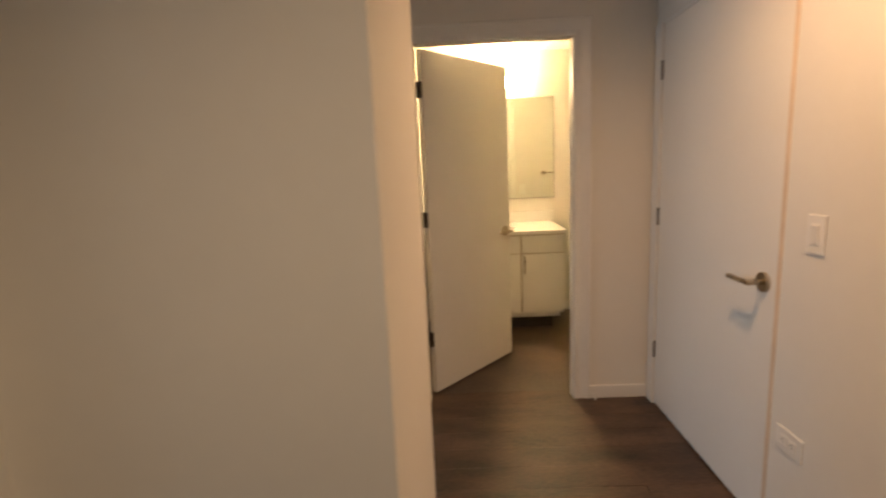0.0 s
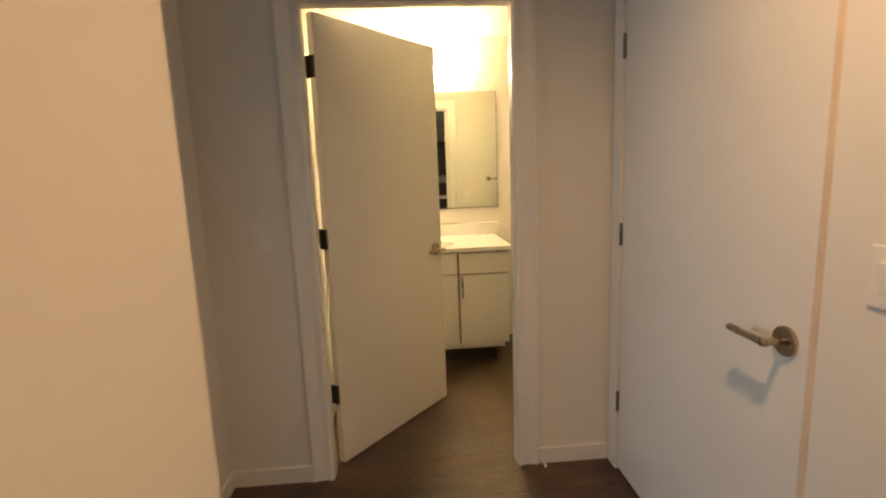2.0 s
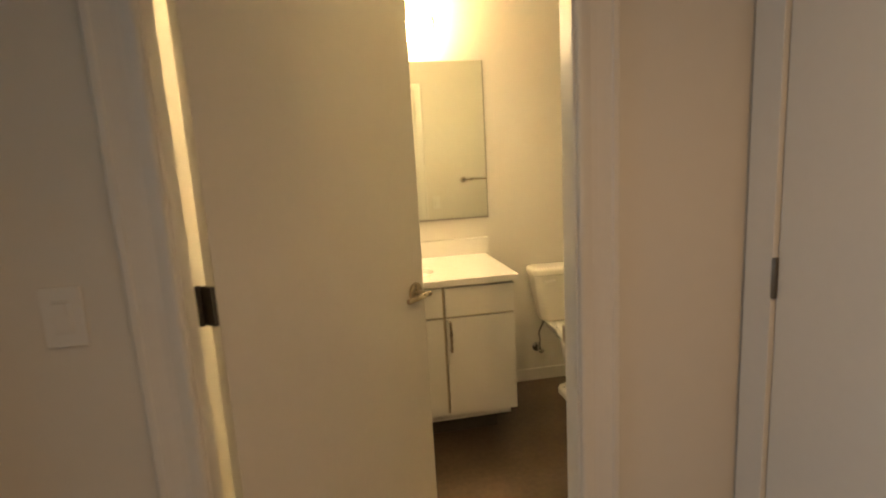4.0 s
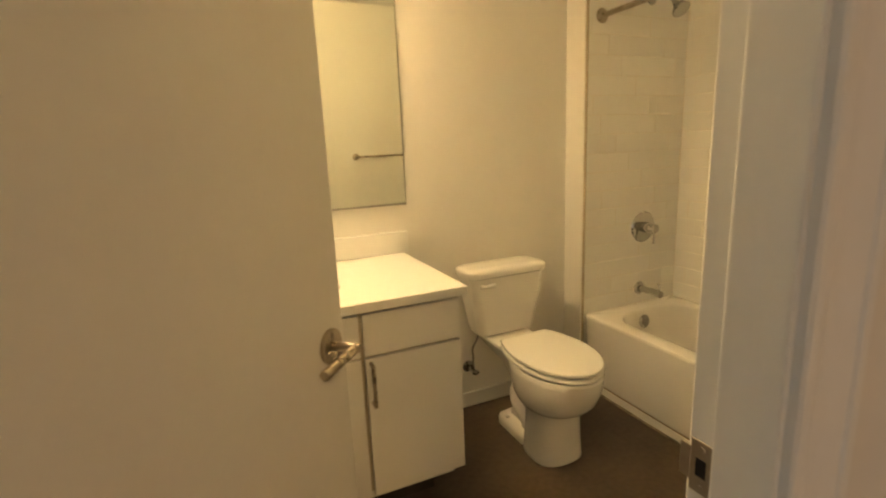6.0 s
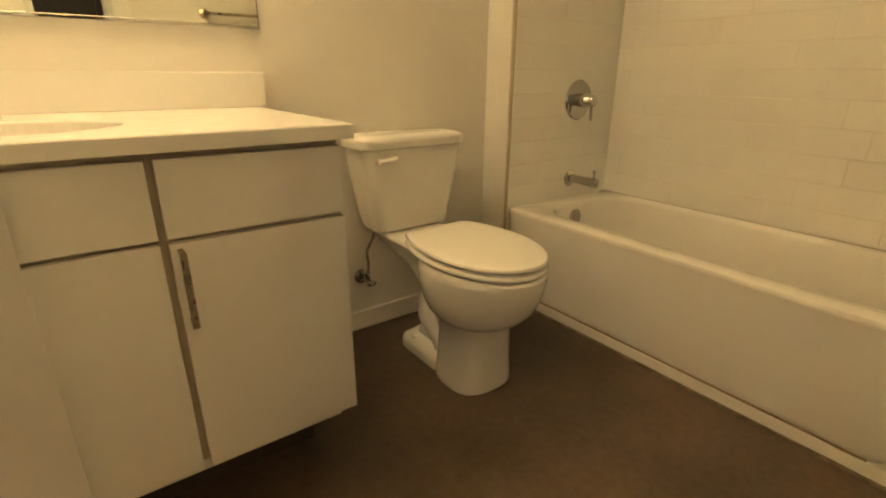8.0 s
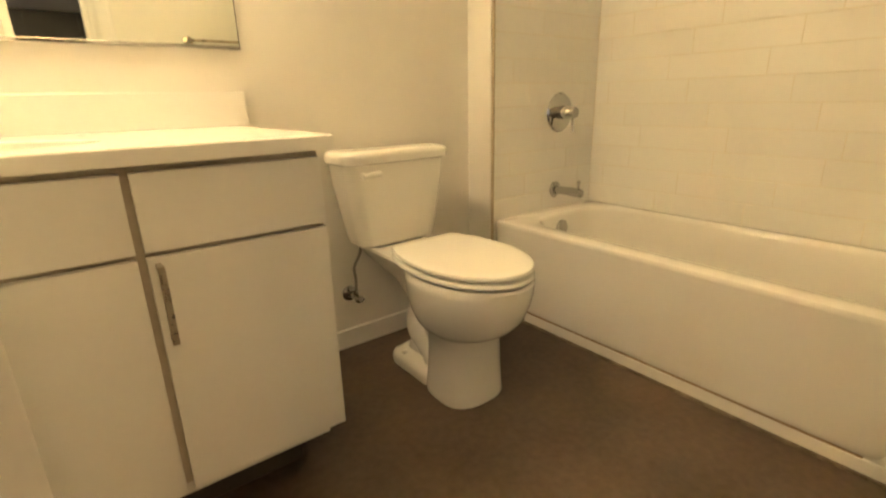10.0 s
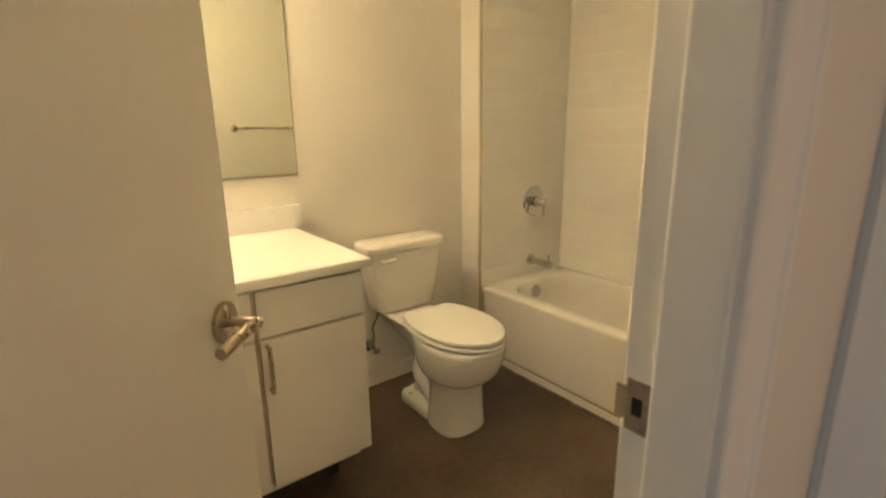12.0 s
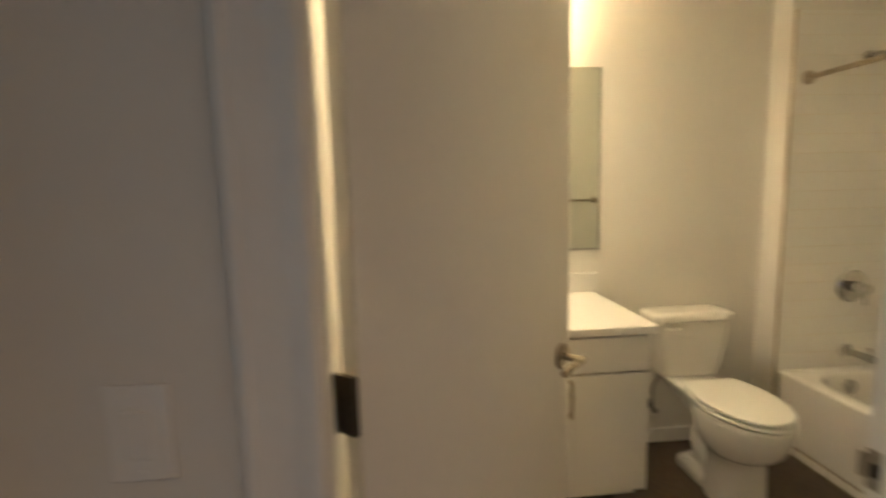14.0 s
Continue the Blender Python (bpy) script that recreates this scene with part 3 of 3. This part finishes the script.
rear = bm_loft([
    round_rect(-0.030, 0.068, 1.24, 1.475, 0.0, 0.03), round_rect(-0.030, 0.068, 1.24, 1.445, 0.10, 0.03), round_rect(-0.032, 0.066, 1.23, 1.425, 0.20, 0.03),
    round_rect(-0.055, 0.060, 1.22, 1.42, 0.285, 0.035), round_rect(-0.078, 0.078, 1.21, 1.46, 0.345, 0.04),
    round_rect(-0.104, 0.104, 1.20, 1.58, 0.392, 0.04), round_rect(-0.118, 0.118, 1.20, 1.640, 0.426, 0.04), round_rect(-0.114, 0.114, 1.204, 1.636, 0.434, 0.04)])
part("deck", rear, M_PORC, toilet, smooth=True)
part("foot_flange", bm_loft([round_rect(-0.076, 0.112, 1.24, 1.512, 0.0, 0.05), round_rect(-0.077, 0.113, 1.24, 1.513, 0.024, 0.05), round_rect(-0.073, 0.109, 1.24, 1.509, 0.037, 0.05), round_rect(-0.062, 0.098, 1.24, 1.496, 0.045, 0.045), round_rect(-0.036, 0.076, 1.24, 1.480, 0.060, 0.04)]), M_PORC, toilet, smooth=True)
for s in (-1, 1):
    part("bolt_cap", bm_turn([(0.013, 0), (0.013, 0.006), (0.010, 0.013), (0.003, 0.016)], pose(0.018 + s * 0.067, 1.432, 0.043), 14), M_SEAT, toilet, smooth=True)
    trap = bend([(s * 0.050 + 0.006, 1.27, 0.335), (s * 0.052 + 0.010, 1.335, 0.285), (s * 0.048 + 0.014, 1.378, 0.225), (s * 0.046 + 0.016, 1.372, 0.165), (s * 0.050 + 0.017, 1.335, 0.120), (s * 0.046 + 0.018, 1.300, 0.060)], 6)
    part("trapway", bm_tube(trap, [0.030 + 0.008 * math.sin(2.2 + 9.4 * i / (len(trap) - 1)) for i in range(len(trap))], 18), M_PORC, toilet, "moulded trapway bulge", True)


def seat_outline(z, inset, hx, front, back, n=26):
    """Elongated seat: elliptical front, sides drawing in to a straight back edge with small corners."""
    hx, front, back = hx - inset, front - inset, back - inset
    half = [(hx * math.sin(0.5 * math.pi * i / n), -front * math.cos(0.5 * math.pi * i / n)) for i in range(n + 1)]
    half += [(hx * (1 - 0.27 * (v / 10) ** 2.2), back * v / 10) for v in range(2, 9, 2)]
    half += [(hx * 0.775, back * 0.90), (hx * 0.74, back * 0.965), (hx * 0.68, back)]
    pts = half + [(-x, y) for x, y in reversed(half[1:])]
    return [Vector((x, 1.165 + y, z)) for x, y in pts]


def seat_slab(z0, z1, hx, front, back, c):
    return bm_loft([seat_outline(z, g, hx, front, back) for z, g in ((z0, c), (z0 + c, 0), (z1 - c, 0), (z1 - c * 0.3, c * 0.5), (z1, c * 1.7), (z1 + 0.0015, c * 6))])


part("seat", seat_slab(0.4415, 0.459, 0.170, 0.250, 0.205, 0.006), M_SEAT, toilet, "white plastic seat", True)
part("lid", seat_slab(0.4645, 0.481, 0.167, 0.247, 0.208, 0.006), M_SEAT, toilet, "white plastic lid, closed", True)
for s in (-1, 1):
    part("seat_hinge", bm_tube([(s * 0.075 - 0.02, 1.382, 0.452), (s * 0.075 + 0.02, 1.382, 0.452)], 0.012, 12), M_SEAT, toilet, smooth=True)
T0, T1 = 1.492, 1.665
TC = 0.008
tank = bm_loft([round_rect(TC - 0.130, TC + 0.130, T0 + 0.022, T1 - 0.02, 0.436, 0.04), round_rect(TC - 0.150, TC + 0.150, T0 + 0.012, T1 - 0.01, 0.443, 0.045), round_rect(TC - 0.162, TC + 0.162, T0 + 0.008, T1 - 0.005, 0.49, 0.045),
                round_rect(TC - 0.190, TC + 0.190, T0 + 0.003, T1, 0.65, 0.04), round_rect(TC - 0.198, TC + 0.198, T0 + 0.002, T1, 0.724, 0.04)])
part("tank", tank, M_PORC, toilet, smooth=True)
tl = bm_loft([round_rect(TC - x, TC + x, T0 - y, T1 + 0.003 - g, z, 0.045) for x, y, g, z in ((0.203, 0.002, 0.004, 0.7225), (0.210, 0.009, 0.0, 0.727), (0.212, 0.011, 0.0, 0.746), (0.210, 0.009, 0.001, 0.756), (0.202, 0.001, 0.006, 0.763), (0.185, -0.016, 0.02, 0.767), (0.150, -0.04, 0.04, 0.768))])
part("tank_lid", tl, M_PORC, toilet, smooth=True)
fl = bm_turn([(0.011, 0), (0.012, 0.006), (0.009, 0.010)], pose(-0.138, T0 + 0.004, 0.688, 90), 16)
bm_tube(bend([(-0.138, T0 - 0.008, 0.688), (-0.112, T0 - 0.014, 0.691), (-0.078, T0 - 0.016, 0.694)]), [0.008] * 6 + [0.0095] * 6 + [0.006], 12, fl)
part("flush_lever", fl, M_SEAT, toilet, "white flush lever", True)

valve = thing("supply_valve", "chrome angle stop valve with a braided hose to the toilet", "valve", pose(1.396, BACK_Y, 0.220))
part("escutcheon", bm_turn([(0.030, 0), (0.029, 0.004), (0.016, 0.010)], pose(0, 0, 0, 90), 22), M_CHROME, valve, smooth=True)
part("body", bm_tube([(0, -0.004, 0), (0, -0.075, 0)], 0.011, 14), M_CHROME, valve, smooth=True)
part("handle", bm_turn([(0.010, 0), (0.019, 0.004), (0.019, 0.012), (0.010, 0.016)], pose(0.0, -0.075, 0, 90) @ Matrix.Diagonal((1.0, 0.65, 1, 1)), 16), M_CHROME, valve, smooth=True)
part("nut", bm_turn([(0.010, 0), (0.010, 0.022)], pose(0, -0.055, 0.008), 6), M_CHROME, valve)
part("hose", bm_tube(bend([(0, -0.055, 0.02), (0.004, -0.055, 0.07), (-0.004, -0.065, 0.12), (0.014, -0.085, 0.18), (0.020, -0.085, 0.228)]), 0.0055, 10), M_HOSE, valve, "dark braided hose", True)

# ---- tub ----
TY0, TY1, TZ = 0.028, TUB_Y - 0.012, 0.428
bath = thing("bathtub", "white enamelled alcove bathtub with a flat apron", "bathtub", pose(0, 0, 0))
TX1 = TILE_X - 0.002
shell = bm_loft([
    round_rect(TUB_X + 0.0035, TX1, TY0, TY1, TZ - 0.030, 0.006), round_rect(TUB_X + 0.0005, TX1, TY0, TY1, TZ - 0.020, 0.010), round_rect(TUB_X, TX1, TY0, TY1, TZ - 0.010, 0.012), round_rect(TUB_X + 0.0035, TX1 - 0.002, TY0 + 0.002, TY1 - 0.002, TZ - 0.003, 0.012), round_rect(TUB_X + 0.011, TX1 - 0.006, TY0 + 0.006, TY1 - 0.004, TZ, 0.015),
    round_rect(TUB_X + 0.074, TX1 - 0.034, TY0 + 0.085, TY1 - 0.072, TZ, 0.17), round_rect(TUB_X + 0.084, TX1 - 0.042, TY0 + 0.094, TY1 - 0.080, TZ - 0.005, 0.17), round_rect(TUB_X + 0.092, TX1 - 0.050, TY0 + 0.105, TY1 - 0.087, TZ - 0.020, 0.165),
    round_rect(TUB_X + 0.105, TX1 - 0.062, TY0 + 0.15, TY1 - 0.100, TZ - 0.12, 0.16), round_rect(TUB_X + 0.125, TX1 - 0.085, TY0 + 0.23, TY1 - 0.125, TZ - 0.27, 0.14),
    round_rect(TUB_X + 0.15, TX1 - 0.11, TY0 + 0.28, TY1 - 0.15, TZ - 0.325, 0.12), round_rect(TUB_X + 0.21, TX1 - 0.17, TY0 + 0.36, TY1 - 0.22, TZ - 0.34, 0.07)], False, True)
part("shell", shell, M_TUB, bath, smooth=True)
SLOPE = 0.028


def lean(bm):
    for v in bm.verts:
        v.co.x += SLOPE * (1 - v.co.z / (TZ - 0.03))
    return bm


part("apron", lean(bm_box(TUB_X + 0.013, TUB_X + 0.045, TY0, TY1, 0.0, TZ - 0.024, 0.003)), M_TUB, bath)
part("foot_strip", lean(bm_box(TUB_X + 0.0065, TUB_X + 0.020, TY0, TY1, 0.0, 0.048, 0.003)), M_TUB, bath)
part("groove", lean(bm_box(TUB_X + 0.0095, TUB_X + 0.0132, 0.262, TY1, 0.047, 0.063)), M_GROOVE, bath, "brown line in the apron's groove")
panel = bm_loft([[Vector((x, p.x, p.y)) for p in round_rect(0.228 + g, TY1 - 0.004 - g, 0.060 + g, TZ + 0.06, 0, 0.045)] for x, g in ((TUB_X + 0.014, -0.008), (TUB_X + 0.008, -0.003), (TUB_X + 0.0040, 0.006), (TUB_X + 0.002, 0.020))], False, True)
for v in panel.verts:
    v.co.z = min(v.co.z, TZ - 0.012)
part("apron_panel", lean(panel), M_TUB, bath, "raised apron panel with a rounded corner", True)
part("overflow_plate", bm_turn([(0.0, 0), (0.036, 0), (0.037, 0.004), (0.030, 0.010), (0.012, 0.012), (0.0, 0.012)], pose(2.338, TY1 - 0.094, 0.358, 84), 28, cap0=False, cap1=False), M_CHROME, bath, "round chrome overflow plate", True)
part("drain", bm_turn([(0.035, 0), (0.035, 0.002), (0.02, 0.004)], pose(2.355, TY1 - 0.33, TZ - 0.3395), 24), M_CHROME, bath, smooth=True)
structure("caulk_trim", bm_box(TUB_X + 0.026, TUB_X + 0.034, TY0, TY1, 0.0, 0.010, 0.002), M_CAULK, "stained caulk bead along the tub's foot, darkened for its shadow line", "trim")

# taps on the tiled end wall
mixer = thing("shower_mixer", "chrome round shower valve with a lever", "shower valve", pose(2.402, TUB_Y - 0.010, 0.853))
part("plate", bm_turn([(0.0, 0), (0.082, 0), (0.084, 0.003), (0.078, 0.010), (0.040, 0.014), (0.0, 0.014)], pose(0, 0, 0, 90), 40, cap0=False, cap1=False), M_CHROME, mixer, smooth=True)
part("barrel", bm_turn([(0.028, 0.012), (0.028, 0.058), (0.025, 0.062), (0.025, 0.085), (0.022, 0.09)], pose(0, 0, 0, 90), 28), M_CHROME, mixer, smooth=True)
part("lever", bm_tube([(0.0, -0.074, 0.0), (0.0, -0.076, -0.030), (0.0, -0.078, -0.082)], [0.0075, 0.006, 0.0055], 12), M_CHROME, mixer, smooth=True)
spout = thing("tub_spout", "chrome tub spout with a diverter knob", "tub spout", pose(2.392, TUB_Y - 0.010, 0.513))
part("flange", bm_turn([(0.036, 0), (0.037, 0.004), (0.030, 0.010), (0.020, 0.014)], pose(0, 0, 0, 90), 28), M_CHROME, spout, smooth=True)
part("pipe", bm_tube(bend([(0, 0, 0), (0, -0.09, 0), (0, -0.150, -0.002)]), [0.018] * 6 + [0.020] * 7, 18), M_CHROME, spout, smooth=True)
part("diverter", bm_turn([(0.005, 0.0), (0.005, 0.022), (0.0075, 0.026), (0.0075, 0.034), (0.005, 0.037)], pose(0, -0.135, 0.017), 14), M_CHROME, spout, smooth=True)
head = thing("showerhead", "small chrome shower head on a bent arm", "shower head", pose(2.395, TUB_Y - 0.010, 1.985))
part("flange", bm_turn([(0.030, 0), (0.028, 0.006), (0.014, 0.012)], pose(0, 0, 0, 90), 24), M_CHROME, head, smooth=True)
part("arm", bm_tube(bend([(0, 0, 0), (0, -0.06, 0.004), (0, -0.115, -0.025), (0, -0.14, -0.052)]), 0.0095, 12), M_CHROME, head, smooth=True)
part("rose", bm_turn([(0.012, 0), (0.016, 0.02), (0.020, 0.03), (0.040, 0.055), (0.042, 0.064), (0.038, 0.068)], pose(0, -0.135, -0.046, 138), 26), M_CHROME, head, smooth=True)
rod = thing("shower_rod", "satin nickel shower curtain rod with flanges, no curtain", "shower rod", pose(2.085, 0, 1.888))
part("tube", bm_tube([(0, BATH_Y + 0.002, 0), (0, TUB_Y - 0.012, 0)], 0.0127, 18), M_NICKEL, rod, smooth=True)
for y, a in ((TUB_Y - 0.010, 90), (BATH_Y, -90)):
    part("flange", bm_turn([(0.033, 0), (0.034, 0.006), (0.026, 0.016), (0.016, 0.022)], pose(0, y, 0, a), 26), M_NICKEL, rod, smooth=True)

# towel bar on the door wall
bar = thing("towel_bar", "satin nickel towel bar with round posts", "towel bar", pose(1.32, BATH_Y, 1.272))
for x in (0.0, 0.46):
    part("post", bm_turn([(0.026, 0), (0.026, 0.006), (0.011, 0.012), (0.011, 0.062)], pose(x, 0, 0, -90), 22), M_NICKEL, bar, smooth=True)
part("rail", bm_tube([(-0.012, 0.055, 0), (0.472, 0.055, 0)], 0.008, 14), M_NICKEL, bar, smooth=True)

# ---- kitchen across the living room ----
for i, (x0, x1) in enumerate(((-0.9, -0.42), (-0.42, 0.06), (0.06, 0.54), (0.54, 1.02), (1.02, 1.28))):
    base = thing("base_cabinet", "dark espresso kitchen base cabinet", "cabinet", pose((x0 + x1) / 2, KY, 0), "kitchen base cabinets")
    w = (x1 - x0) / 2
    part("body", boxes((-w, w, 0.001, 0.56, 0.1, 0.87)), M_KCAB, base)
    part("toe_kick", boxes((-w, w, 0.001, 0.50, 0, 0.1)), M_KCAB, base)
    part("door", bm_box(-w + 0.002, w - 0.002, 0.561, 0.58, 0.11, 0.70, 0.001), M_KCAB, base)
    part("drawer_front", bm_box(-w + 0.002, w - 0.002, 0.561, 0.58, 0.705, 0.865, 0.001), M_KCAB, base)
    wall_unit = thing("wall_cabinet", "dark espresso kitchen wall cabinet", "cabinet", pose((x0 + x1) / 2, KY, 1.30), "kitchen wall cabinets")
    part("body", boxes((-w, w, 0.001, 0.32, 0, 0.64)), M_KCAB, wall_unit)
    part("door", bm_box(-w + 0.002, w - 0.002, 0.321, 0.34, 0.002, 0.638, 0.001), M_KCAB, wall_unit)
top = thing("kitchen_counter", "pale kitchen worktop over dark cabinets", "countertop", pose(0, KY, 0.87))
part("slab", bm_box(-0.92, 1.285, 0.001, 0.60, 0.0, 0.035, 0.003), M_KTOP, top)
oven = thing("microwave_oven", "small pale microwave on the kitchen worktop", "microwave", pose(1.12, KY + 0.28, 0.905))
part("case", bm_box(-0.14, 0.14, -0.17, 0.17, 0.008, 0.26, 0.006), M_KAPP, oven)
part("door", bm_box(-0.135, 0.06, 0.17, 0.182, 0.018, 0.25, 0.003), M_KCAB, oven)
part("panel", bm_box(0.065, 0.135, 0.17, 0.180, 0.018, 0.25, 0.003), M_KAPP, oven)
for x in (-0.11, 0.11):
    part("foot", boxes((x - 0.015, x + 0.015, -0.14, 0.14, 0.0, 0.008)), M_HOLE, oven)
pot = thing("kettle", "dark kettle on the kitchen worktop", "kettle", pose(0.80, KY + 0.38, 0.905))
part("body", bm_turn([(0.075, 0), (0.08, 0.01), (0.07, 0.12), (0.05, 0.18), (0.02, 0.195)], Matrix(), 20), M_KCAB, pot, smooth=True)
part("handle", bm_tube(bend([(0.06, 0, 0.15), (0.11, 0, 0.14), (0.115, 0, 0.06), (0.075, 0, 0.03)]), 0.008, 8), M_KCAB, pot, smooth=True)

# recessed downlight rings over the hall lamp and the unseen, added kitchen fill lamp
for x, y in ((0.74, -1.60), (0.3, -3.2)):
    dl = thing("ceiling_downlight", "round white recessed ceiling downlight, unseen", "ceiling light", pose(x, y, CEIL), "ceiling downlights")
    part("trim_ring", bm_turn([(0.060, 0.0), (0.085, 0.0), (0.085, -0.006), (0.062, -0.010), (0.060, 0.0)], Matrix(), 32, cap0=False, cap1=False), M_PLATE, dl, smooth=True)


# ---- pieces: wall tiles and floor planks ----
def piece_mesh(name, sx, sy, sz, c, mat):
    """A box with a chamfered face towards +z, centred, its back at z = 0."""
    key = f"{name}_{sx:.3f}_{sy:.3f}"
    if key in bpy.data.meshes:
        return bpy.data.meshes[key]
    a, b = sx / 2, sy / 2
    v = [(x, y, z) for z, g in ((0, 0), (sz - c, 0), (sz, c)) for x, y in ((-a + g, -b + g), (a - g, -b + g), (a - g, b - g), (-a + g, b - g))]
    f = [(i, (i + 1) % 4, 4 + (i + 1) % 4, 4 + i) for i in range(4)] + [(4 + i, 4 + (i + 1) % 4, 8 + (i + 1) % 4, 8 + i) for i in range(4)] + [(8, 9, 10, 11)]
    me = bpy.data.meshes.new(key)
    me.from_pydata(v, [], f)
    me.materials.append(mat)
    return me


def piece(name, me, parent, m):
    ob = new(name, me)
    ob.parent = parent
    ob.matrix_world = m
    return ob


rng = random.Random(4)
TILE_H, TILE_L, JOINT, TILE_TOP = 0.0925, 0.362, 0.0018, 2.200


def tiled(holder, length, place, known):
    """Courses of tiles with irregular bond; known: where a joint falls along some of the courses."""
    for row in range(20):
        z0, z1 = max(0.4205 + TILE_H * row, TZ - 0.002), min(0.4205 + TILE_H * (row + 1), TILE_TOP)
        if z1 - z0 < 0.01:
            continue
        s = (known.get(row, ((row % 4) / 4 + rng.uniform(-0.06, 0.06)) * TILE_L) % TILE_L) - TILE_L
        while s < length - 0.004:
            a, b = max(s, 0), min(s + TILE_L, length)
            if b - a > 0.012:
                m = place((a + b) / 2, (z0 + z1) / 2) @ pose(0, 0, rng.uniform(-0.0003, 0.0003), rng.uniform(-0.1, 0.1), rng.uniform(-0.1, 0.1))
                piece("tile", piece_mesh("tile", round(b - a - JOINT, 3), round(z1 - z0 - JOINT, 3), 0.009, 0.0018, M_TILE), holder, m)
            s += TILE_L


end_wall = structure("wall_tile_end", boxes((2.006, TILE_X + 0.008, TUB_Y - 0.0108, TUB_Y - 0.0005, TZ - 0.003, TILE_TOP)), M_GROUT, "white glazed tiles on the taps end of the tub")
tiled(end_wall, TILE_X - 2.011, lambda s, z: pose(TILE_X - s, TUB_Y - 0.003, z, 90, 0, 0), {})
structure("trim_tile_edge", bm_box(2.0035, 2.0100, TUB_Y - 0.0125, TUB_Y - 0.0004, 0.10, TILE_TOP, 0.001), M_EDGE, "thin brown-stained caulked tile edge", "trim")
side_wall = structure("wall_tile_side", boxes((TILE_X + 0.0012, TILE_X + 0.0075, BATH_Y + 0.001, TUB_Y - 0.002, TZ - 0.003, TILE_TOP)), M_GROUT, "white glazed running-bond tiles along the tub")
tiled(side_wall, TUB_Y - 0.012 - BATH_Y, lambda s, z: pose(TILE_X + 0.009, TUB_Y - 0.012 - s, z, 90, 0, -90), {3: 0.967, 4: 0.883, 5: 0.791, 6: 0.704, 7: 0.793, 8: 0.891, 9: 0.985})
structure("wall_tub_upper", boxes((TILE_X + 0.002, TILE_X + 0.0085, BATH_Y + 0.001, TUB_Y - 0.001, TILE_TOP + 0.001, CEIL - 0.001)), M_WALL, "painted wall above the tiles")

PLANK_W, PLANK_L = 0.152, 1.22
y = -0.0005
while y > KY:
    x0, x1 = (LEFT_X - 0.11, 2.0) if y > -1.47 else ((0.096, 2.0) if y > -2.2 else (-3.4, 2.0))
    s = -3.5 + rng.uniform(0, PLANK_L)
    while s < 1.4:
        a, b = max(s, x0), min(s + PLANK_L, 1.32)
        if b - a > 0.02:
            piece("plank", piece_mesh("plank", round(b - a - 0.0012, 2), PLANK_W - 0.0012, 0.006, 0.0008, M_WOODF), floor, pose((a + b) / 2, y - PLANK_W / 2, -0.006))
        s += PLANK_L
    y -= PLANK_W
